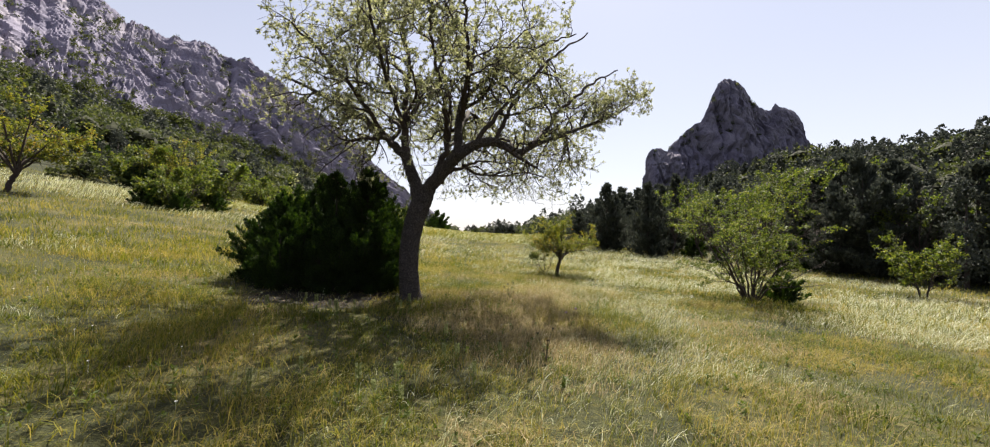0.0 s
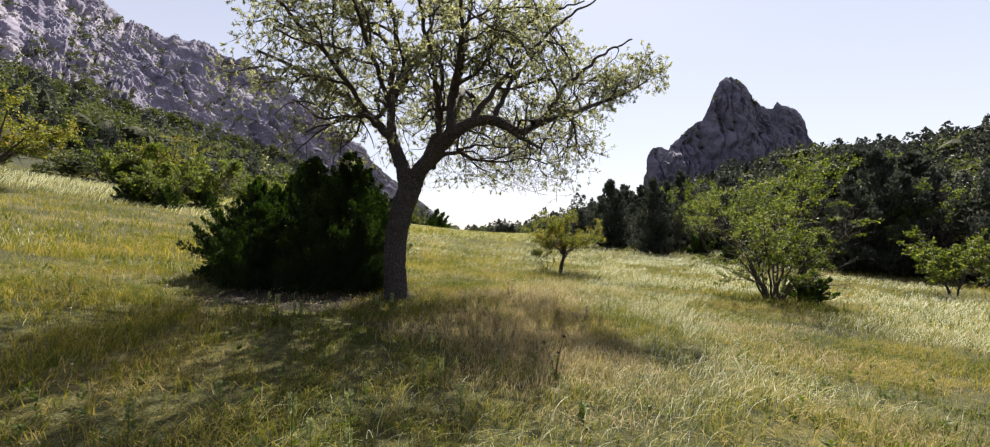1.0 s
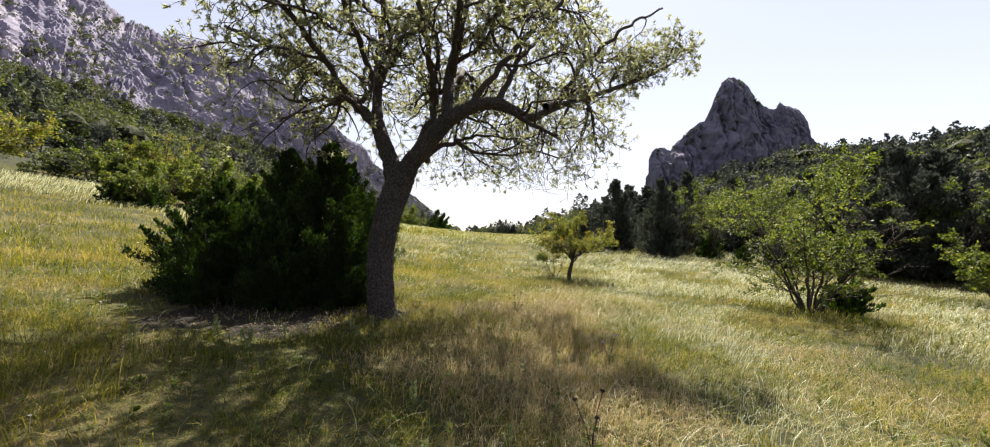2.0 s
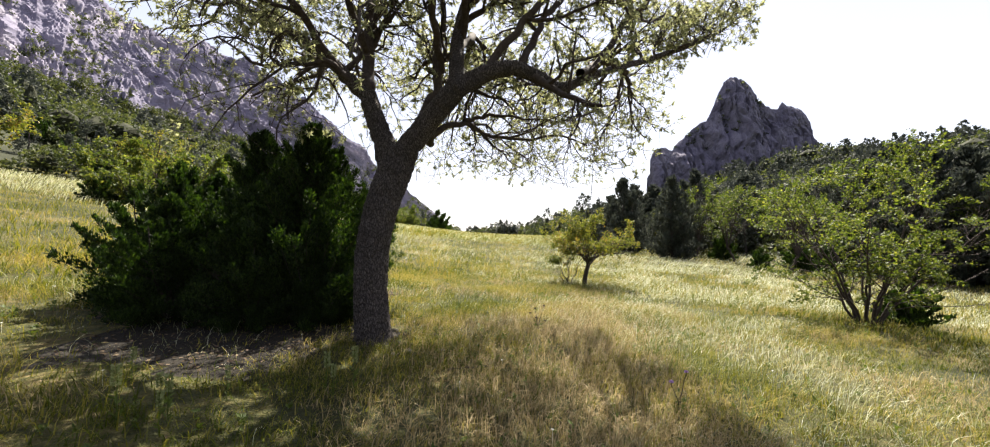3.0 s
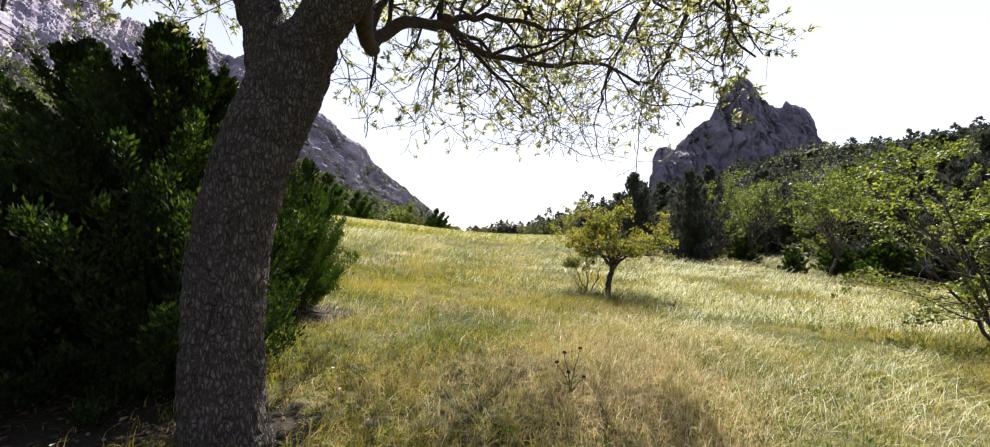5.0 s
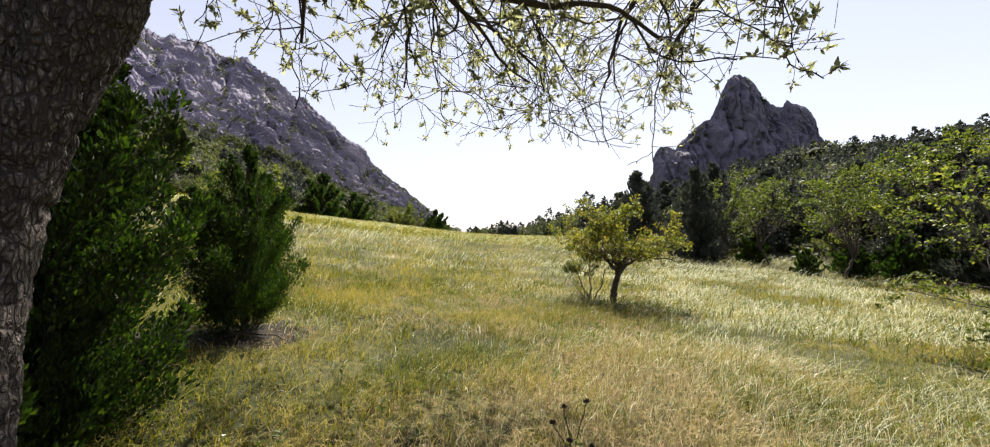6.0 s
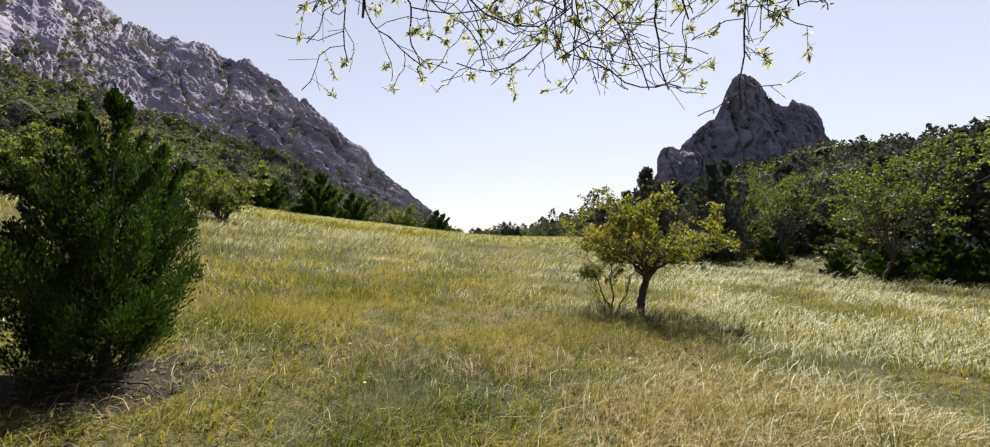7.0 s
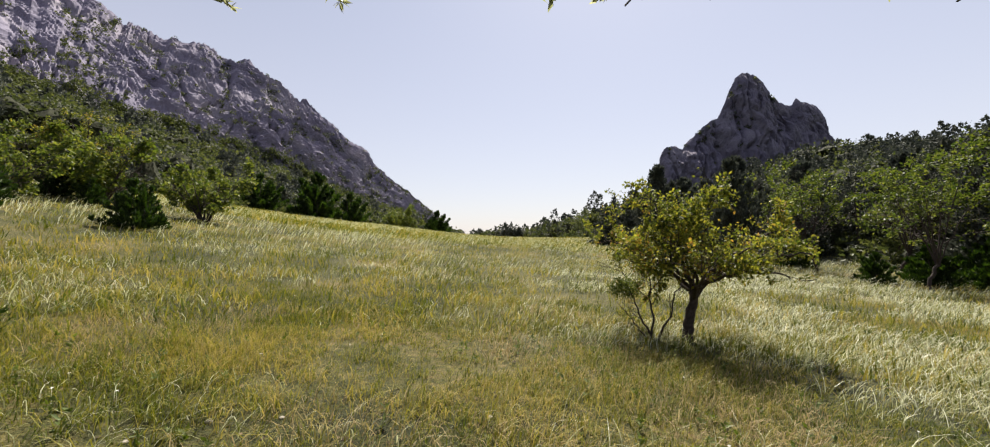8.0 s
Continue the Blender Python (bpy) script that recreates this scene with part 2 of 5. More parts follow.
M_twig = material("dark_twig_bark", [(0.3, (0.030, 0.022, 0.021)), (0.7, (0.080, 0.062, 0.056))], scale=20, rough=0.9, bump=0.004, bump_scale=60)
M_leaf = material("pale_pear_leaf", [(0.0, (0.125, 0.136, 0.072)), (0.5, (0.215, 0.222, 0.132)), (1.0, (0.33, 0.33, 0.22))], per="island", rough=0.4, translucent=0.62, tint=(1.42, 1.42, 1.08))
M_juniper = material("juniper_foliage", [(0.0, (0.008, 0.016, 0.005)), (0.6, (0.018, 0.033, 0.009)), (1.0, (0.042, 0.066, 0.014))], per="island", rough=0.7, spec=0.1, translucent=0.22, tint=(1.8, 2.2, 0.6))
M_juniper_young = material("young_juniper_foliage", [(0.0, (0.009, 0.018, 0.005)), (0.6, (0.020, 0.036, 0.008)), (1.0, (0.048, 0.070, 0.014))], per="island", rough=0.6, translucent=0.28, tint=(1.7, 2.1, 0.6))
M_yellow = material("yellowing_leaf", [(0.0, (0.050, 0.074, 0.016)), (0.5, (0.145, 0.158, 0.030)), (0.90, (0.26, 0.24, 0.046)), (1.0, (0.28, 0.17, 0.05))], per="island", rough=0.5, translucent=0.5, tint=(1.4, 1.4, 0.7), patch=0.2, patch_scale=1.2)
M_shrub = material("shrub_leaf", [(0.0, (0.036, 0.060, 0.012)), (0.6, (0.088, 0.118, 0.024)), (1.0, (0.175, 0.188, 0.046))], per="island", rough=0.5, translucent=0.5, tint=LEAF_TINT)
M_wood_leaf = material("woodland_leaf", [(0.0, (0.027, 0.037, 0.017)), (0.55, (0.053, 0.066, 0.027)), (1.0, (0.092, 0.102, 0.042))], per="island", rough=0.6, translucent=0.4, tint=(1.4, 1.4, 0.75), patch=0.6, patch_scale=0.2)
M_wood_dark = material("woodland_juniper", [(0.0, (0.031, 0.038, 0.030)), (0.7, (0.056, 0.064, 0.050)), (1.0, (0.092, 0.100, 0.076))], per="island", rough=0.7, translucent=0.25)
# grey limestone; its blue-violet cast is distance haze put into the colour
M_hazed_rock = material("limestone", [(0.28, (0.145, 0.135, 0.190)), (0.5, (0.210, 0.194, 0.252)), (0.78, (0.28, 0.258, 0.302))], scale=0.07, detail=10, rough=0.95, bump=0.14, bump_scale=0.5, patch=0.25, patch_scale=0.03, spec=0.1)
# darker copy for the peak, its flat hazy silhouette tone painted in
M_hazed_crag = material("hazed_dark_limestone", [(0.28, (0.130, 0.118, 0.162)), (0.5, (0.162, 0.148, 0.192)), (0.75, (0.20, 0.185, 0.222))], scale=0.09, detail=12, rough=0.95, bump=0.7, bump_scale=0.7, patch=0.25, patch_scale=0.08, spec=0.1)
M_edge_leaf = material("wood_edge_leaf", [(0.0, (0.028, 0.048, 0.010)), (0.6, (0.066, 0.094, 0.020)), (1.0, (0.125, 0.142, 0.036))], per="island", rough=0.5, translucent=0.5, tint=LEAF_TINT)
M_stone = material("pale_pebble", [(0.3, (0.20, 0.175, 0.145)), (0.7, (0.33, 0.30, 0.255))], scale=30, rough=0.9, bump=0.005, bump_scale=80)
M_litter = material("dead_leaf_litter", [(0.0, (0.045, 0.028, 0.017)), (0.7, (0.10, 0.066, 0.038)), (1.0, (0.22, 0.16, 0.10))], per="island", rough=0.8, translucent=0.15)

# needle litter with the deep shade under the junipers painted into its colour
M_shaded_needles = material("shaded_needle_litter", [(0.3, (0.009, 0.007, 0.005)), (0.62, (0.018, 0.014, 0.009)), (0.88, (0.048, 0.034, 0.021))], scale=7.0, detail=10, rough=0.95, bump=0.03, bump_scale=40)
M_spike = material("pale_flower_spike", [(0.0, (0.176, 0.211, 0.058)), (1.0, (0.322, 0.339, 0.164))], per="island", rough=0.6, translucent=0.3)
M_weed = material("weed_leaf", [(0.0, (0.044, 0.070, 0.011)), (1.0, (0.105, 0.140, 0.027))], per="island", rough=0.5, translucent=0.4, tint=LEAF_TINT)
M_purple = material("thistle_purple", [(0.0, (0.20, 0.08, 0.30)), (1.0, (0.55, 0.40, 0.66))], per="island", rough=0.6, translucent=0.3)
M_white = material("white_petal", [(0.0, (0.7, 0.68, 0.6)), (1.0, (0.85, 0.84, 0.8))], per="island", rough=0.6, translucent=0.3)


def bark_material():
    """Grey-brown bark in small upright plates parted by dark fissures."""
    m = bpy.data.materials.new("plated_bark")
    m.use_nodes = True
    nd, ln = m.node_tree.nodes, m.node_tree.links
    b = nd["Principled BSDF"]
    geo = nd.new("ShaderNodeNewGeometry")
    warp = nd.new("ShaderNodeTexNoise")
    warp.inputs["Scale"].default_value, warp.inputs["Detail"].default_value = 9.0, 4.0
    ln.new(geo.outputs["Position"], warp.inputs["Vector"])
    sc = nd.new("ShaderNodeVectorMath")
    sc.operation = 'MULTIPLY_ADD'
    sc.inputs[1].default_value = (0.05, 0.05, 0.10)
    ln.new(warp.outputs["Color"], sc.inputs[0])
    ln.new(geo.outputs["Position"], sc.inputs[2])
    mp = nd.new("ShaderNodeMapping")
    mp.inputs["Scale"].default_value = (1.0, 1.0, 0.32)
    ln.new(sc.outputs["Vector"], mp.inputs["Vector"])
    gaps = []
    for scale, hi in ((46.0, 0.22), (95.0, 0.16)):
        vo = nd.new("ShaderNodeTexVoronoi")
        vo.feature = 'DISTANCE_TO_EDGE'
        vo.inputs["Scale"].default_value = scale
        ln.new(mp.outputs["Vector"], vo.inputs["Vector"])
        mr = nd.new("ShaderNodeMapRange")
        mr.interpolation_type = 'SMOOTHSTEP'
        mr.inputs["From Min"].default_value, mr.inputs["From Max"].default_value = 0.01, hi
        mr.inputs["To Min"].default_value = 0.06 if scale < 50 else 0.6
        ln.new(vo.outputs["Distance"], mr.inputs["Value"])
        gaps.append(mr.outputs["Result"])
    gap = nd.new("ShaderNodeMath")
    gap.operation = 'MULTIPLY'
    ln.new(gaps[0], gap.inputs[0])
    ln.new(gaps[1], gap.inputs[1])
    nz = nd.new("ShaderNodeTexNoise")
    nz.inputs["Scale"].default_value, nz.inputs["Detail"].default_value = 30.0, 8.0
    ln.new(geo.outputs["Position"], nz.inputs["Vector"])
    big = nd.new("ShaderNodeTexNoise")
    big.inputs["Scale"].default_value, big.inputs["Detail"].default_value = 2.5, 3.0
    ln.new(geo.outputs["Position"], big.inputs["Vector"])
    add = nd.new("ShaderNodeMath")
    add.operation = 'MULTIPLY_ADD'
    add.inputs[1].default_value = 0.5
    ln.new(big.outputs["Fac"], add.inputs[0])
    ln.new(nz.outputs["Fac"], add.inputs[2])
    ramp = nd.new("ShaderNodeValToRGB")
    el = ramp.color_ramp.elements
    el[0].position, el[0].color = 0.5, (0.075, 0.062, 0.060, 1)
    el[1].position, el[1].color = 1.0, (0.235, 0.20, 0.185, 1)
    ln.new(add.outputs["Value"], ramp.inputs["Fac"])
    mix = nd.new("ShaderNodeMix")
    mix.data_type = 'RGBA'
    mix.inputs[6].default_value = (0.036, 0.030, 0.029, 1)
    ln.new(gap.outputs["Value"], mix.inputs["Factor"])
    ln.new(ramp.outputs["Color"], mix.inputs[7])
    ln.new(mix.outputs[2], b.inputs["Base Color"])
    b.inputs["Roughness"].default_value = 0.9
    b.inputs["Specular IOR Level"].default_value = 0.2
    hs = nd.new("ShaderNodeMath")
    hs.operation = 'MULTIPLY_ADD'
    hs.inputs[1].default_value = 0.35
    ln.new(nz.outputs["Fac"], hs.inputs[0])
    ln.new(gap.outputs["Value"], hs.inputs[2])
    bp = nd.new("ShaderNodeBump")
    bp.inputs["Strength"].default_value, bp.inputs["Distance"].default_value = 1.0, 0.024
    ln.new(hs.outputs["Value"], bp.inputs["Height"])
    ln.new(bp.outputs["Normal"], b.inputs["Normal"])
    return m


M_bark = bark_material()

# ---- ground ----
def ground_sheet():
    """One sheet, fine near the path and coarse towards the horizon."""
    s = np.linspace(-1, 1, 251)
    ax = 19 * s + 237 * s ** 3 + 3500 * s ** 9
    s2 = np.linspace(-1, 1, 261)
    ay = 12 + 24 * s2 + 340 * s2 ** 3 + 3500 * s2 ** 11
    X, Y = np.meshgrid(ax, ay)
    Z = land(X.ravel(), Y.ravel())
    far = np.hypot(X.ravel(), Y.ravel())
    k = np.clip((far - 500) / 700, 0, 1)
    Z = Z * (1 - k) - 60 * k
    V = np.stack([X.ravel(), Y.ravel(), Z], -1)
    n, m = len(ax), len(ay)
    i = (np.arange(m - 1)[:, None] * n + np.arange(n - 1)[None]).ravel()
    ob = mesh_ob("ground", V, np.stack([i, i + 1, i + n + 1, i + n], -1), M_ground, smooth=True)
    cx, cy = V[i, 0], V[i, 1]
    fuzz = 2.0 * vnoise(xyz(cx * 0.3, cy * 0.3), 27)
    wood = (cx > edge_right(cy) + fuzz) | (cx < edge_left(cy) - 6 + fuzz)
    ob.data.materials.append(M_shaded_needles)
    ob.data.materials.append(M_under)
    ob.data.polygons.foreach_set("material_index", np.where(wood, 2, np.where(litter_shade_at(cx, cy) > 0.25, 1, 0)).astype(np.int32))
    tagged(ob, "dry sloping meadow ground with straw-coloured thatch and bare soil", "ground", kind="structure")


ground_sheet()


# ---- rock: the long mountain flank and the pointed peak ----
def lattice(nu, nv):
    i = (np.arange(nv - 1)[:, None] * nu + np.arange(nu - 1)[None]).ravel()
    return np.stack([i, i + 1, i + nu + 1, i + nu], -1)


def mountain():
    """A long limestone flank: foot and crest lines run away up the valley, the crest falling to the far end."""
    nu = 420
    u = np.linspace(0, 1, nu)
    st = np.array([0.0, 0.16, 0.28, 0.36, 0.44, 0.54, 0.64, 0.74, 0.82, 0.91, 1.0])
    foot = np.array([(-150, 90, 44), (-185, 165, 59), (-188, 190, 62), (-184, 215, 60), (-181, 240, 63), (-170, 270, 59), (-150, 300, 53), (-122, 338, 36), (-105, 358, 26), (-79, 390, 16), (-48, 432, 2)], float)
    crest = np.array([(-340, 150, 190), (-291, 250, 168), (-261, 285, 160), (-248, 300, 149), (-225, 322, 154), (-194, 338, 142), (-164, 360, 121), (-124, 392, 87), (-102, 410, 62), (-70, 440, 36), (-48, 462, 14)], float)
    fo = np.stack([np.interp(u, st, foot[:, k]) for k in range(3)], -1)
    cr = np.stack([np.interp(u, st, crest[:, k]) for k in range(3)], -1)
    cr[:, 2] += 4 * fbm(xyz(u * 40, 0 * u), 5, 21, 0.6) * np.clip((1 - u) * 3, 0.25, 1)
    v = np.concatenate([np.linspace(-0.25, 0, 6)[:-1], np.linspace(0, 1, 150), np.linspace(1.03, 1.6, 8)])
    nv = len(v)
    rows = []
    for t in v:
        if t <= 0:
            p = fo + (cr - fo) * t * np.array([0.15, 0.15, 1.0])
        elif t <= 1:
            p = fo + (cr - fo) * t
        else:
            p = cr + (cr - fo) * (t - 1) * np.array([1, 1, 0]) - np.array([0, 0, 1]) * (t - 1) * 90
        rows.append(p)
    V = np.stack(rows, 0).reshape(-1, 3)
    uu, vv = np.tile(u, nv), np.repeat(v, nu)
    # tilted beds: slabs that run slanting down the flank, each ending in a small cliff
    warp = 0.10 * fbm(np.stack([uu * 9, vv * 2.5, 0 * uu], -1), 4, 35)
    bed = (vv + warp) * 10 + uu * 16
    cell = np.floor(bed)
    f = bed - cell
    tall = 0.3 + 0.7 * hash3(np.stack([cell, np.floor(uu * 14 + 0.6 * cell), 0 * cell], -1).astype(np.int64), 5)
    slab = np.where(f < 0.86, f / 0.86, (1 - f) / 0.14) * tall
    bed2 = bed * 3.1 + 1.5 * fbm(np.stack([uu * 40, vv * 6, 0 * uu], -1), 3, 39)
    f2 = bed2 - np.floor(bed2)
    slab2 = np.where(f2 < 0.8, f2 / 0.8, (1 - f2) / 0.2)
    gully = np.abs(fbm(np.stack([uu * 15, vv * 1.6, 0 * uu], -1), 4, 41))
    blocks = fbm(V * 0.13, 5, 51)
    amp = np.interp(vv, (-0.25, 0.0, 0.12, 0.85, 1.0, 1.2), (0.2, 0.6, 1, 0.9, 0.4, 0.5)) * np.clip((1 - uu) * 2.5 + 0.2, 0, 1)
    push = (5.6 * (slab - 0.3) + 1.2 * (slab2 - 0.5) - 3.0 * np.clip(0.16 - gully, 0, 1) / 0.16 + 1.5 * blocks) * amp
    out = nrm(np.array([0.72, -0.55, 0.42]))
    V = V + push[:, None] * out
    ob = mesh_ob("mountain", V, lattice(nu, nv), M_hazed_rock, smooth=False)
    tagged(ob, "long grey limestone mountain flank with slanting beds and gullies, tinted violet by painted haze", "mountain", kind="structure")
    face = (vv > 0.02) & (vv < 0.97)
    low = (vv > -0.12) & (vv < 0.10)
    return V[face], gully[face], V[low]


ROCK_FACE, ROCK_GULLY, ROCK_FOOT = mountain()


def rock_peak():
    """The pointed outcrop: a tall blunt horn, a lower shoulder to one side and a knob to the other."""
    nu, nv = 300, 120
    u = np.linspace(0, 1, nu)
    x = 98 + 115 * u
    prof_u = np.array([0.0, 0.012, 0.03, 0.067, 0.10, 0.125, 0.203, 0.33, 0.389, 0.428, 0.473, 0.547, 0.595, 0.656, 0.741, 0.778, 0.806, 0.856, 0.95, 0.986, 1.0])
    prof_h = np.array([30, 50, 57, 59.5, 59, 56, 66, 77, 91, 101, 105, 105, 100, 91.5, 86, 86.2, 90, 89, 83.3, 77, 60])
    h = np.interp(u, prof_u, prof_h) + 1.2 * fbm(xyz(u * 30, 0 * u), 3, 61)
    v = np.linspace(0, 2, nv)
    rows = []
    for t in v:
        s = t if t <= 1 else 2 - t
        z = -15 + (h + 15) * (1 - (1 - s) ** 1.5)
        d = (1 - s) ** 1.3 * (22 + 16 * np.sin(u * math.pi))
        rows.append(np.stack([x + (u - 0.5) * 26 * (1 - s) ** 2, 258 + (-d if t <= 1 else d) + 14 * u, z], -1))
    V = np.stack(rows, 0).reshape(-1, 3)
    flutes = fbm(np.stack([V[:, 0] * 0.11, V[:, 1] * 0.06, V[:, 2] * 0.025], -1), 5, 71)
    cracks = 1 - np.abs(fbm(np.stack([V[:, 0] * 0.07, V[:, 1] * 0.07, V[:, 2] * 0.03], -1), 4, 81))
    s = np.repeat(np.where(v <= 1, v, 2 - v), nu)
    amp = np.clip((1 - s) * 4, 0.12, 1)
    clefts = np.clip(0.14 - np.abs(fbm(np.stack([V[:, 0] * 0.10, V[:, 1] * 0.05, V[:, 2] * 0.018], -1), 3, 87)), 0, 1) / 0.14
    V[:, 1] -= (3.0 * flutes + 3.6 * (cracks - 0.6) - 2.8 * clefts + 1.5 * fbm(V * 0.18, 5, 95, 0.55) - 1.8 * np.abs(fbm(V * np.array([0.30, 0.30, 0.16]), 4, 97, 0.6))) * amp
    V[:, 0] += 2.0 * fbm(V * 0.06, 4, 91) * np.clip(s * 2, 0, 1)
    ob = mesh_ob("rock_peak", V, lattice(nu, nv), M_hazed_crag, smooth=False)
    tagged(ob, "pointed grey limestone peak with a lower shoulder above wooded slope, tinted violet by painted haze", "rock peak", kind="structure")
    t = np.repeat(v, nu)
    return V[(t > 0.12) & (t < 0.97) & (clefts > 0.25)]


PEAK_LEDGES = rock_peak()


# ---- trees and bushes ----
def limb(pts, r0, r1, n=14, smooth=2, crook=0.035):
    """A crooked limb through a few points."""
    pts = np.array(pts, float)
    s = np.linspace(0, len(pts) - 1, n)
    idx = np.arange(len(pts))
    sm = np.stack([np.interp(s, idx, pts[:, k]) for k in range(3)], -1)
    for _ in range(smooth):
        sm[1:-1] = 0.25 * sm[:-2] + 0.5 * sm[1:-1] + 0.25 * sm[2:]
    sm[1:-1] += crook * unit(n - 2)
    return sm, np.linspace(r0, r1, n)


def rough_tube(P, R, sides, deep, seed, scale=9.0):
    """A tube whose bark stands in plates between fissures."""
    V, F = tubes(P[None], R[None], sides)
    c = np.repeat(P, sides, 0)
    d = nrm(V - c)
    q = V * np.array([scale, scale, scale * 0.36])
    f = np.abs(vnoise(q, seed)) * 0.65 + np.abs(vnoise(q * 2.1, seed + 1)) * 0.35
    plates = np.clip(f * 3.2, 0, 1)
    V = V + d * (deep * (plates - 0.75) + deep * 0.25 * vnoise(V * 40, seed + 2))[:, None]
    return V, F


def resample(P, R, n):
    s = np.linspace(0, len(P) - 1, n)
    i = np.arange(len(P))
    return np.stack([np.interp(s, i, P[:, k]) for k in range(3)], -1), np.interp(s, i, R)


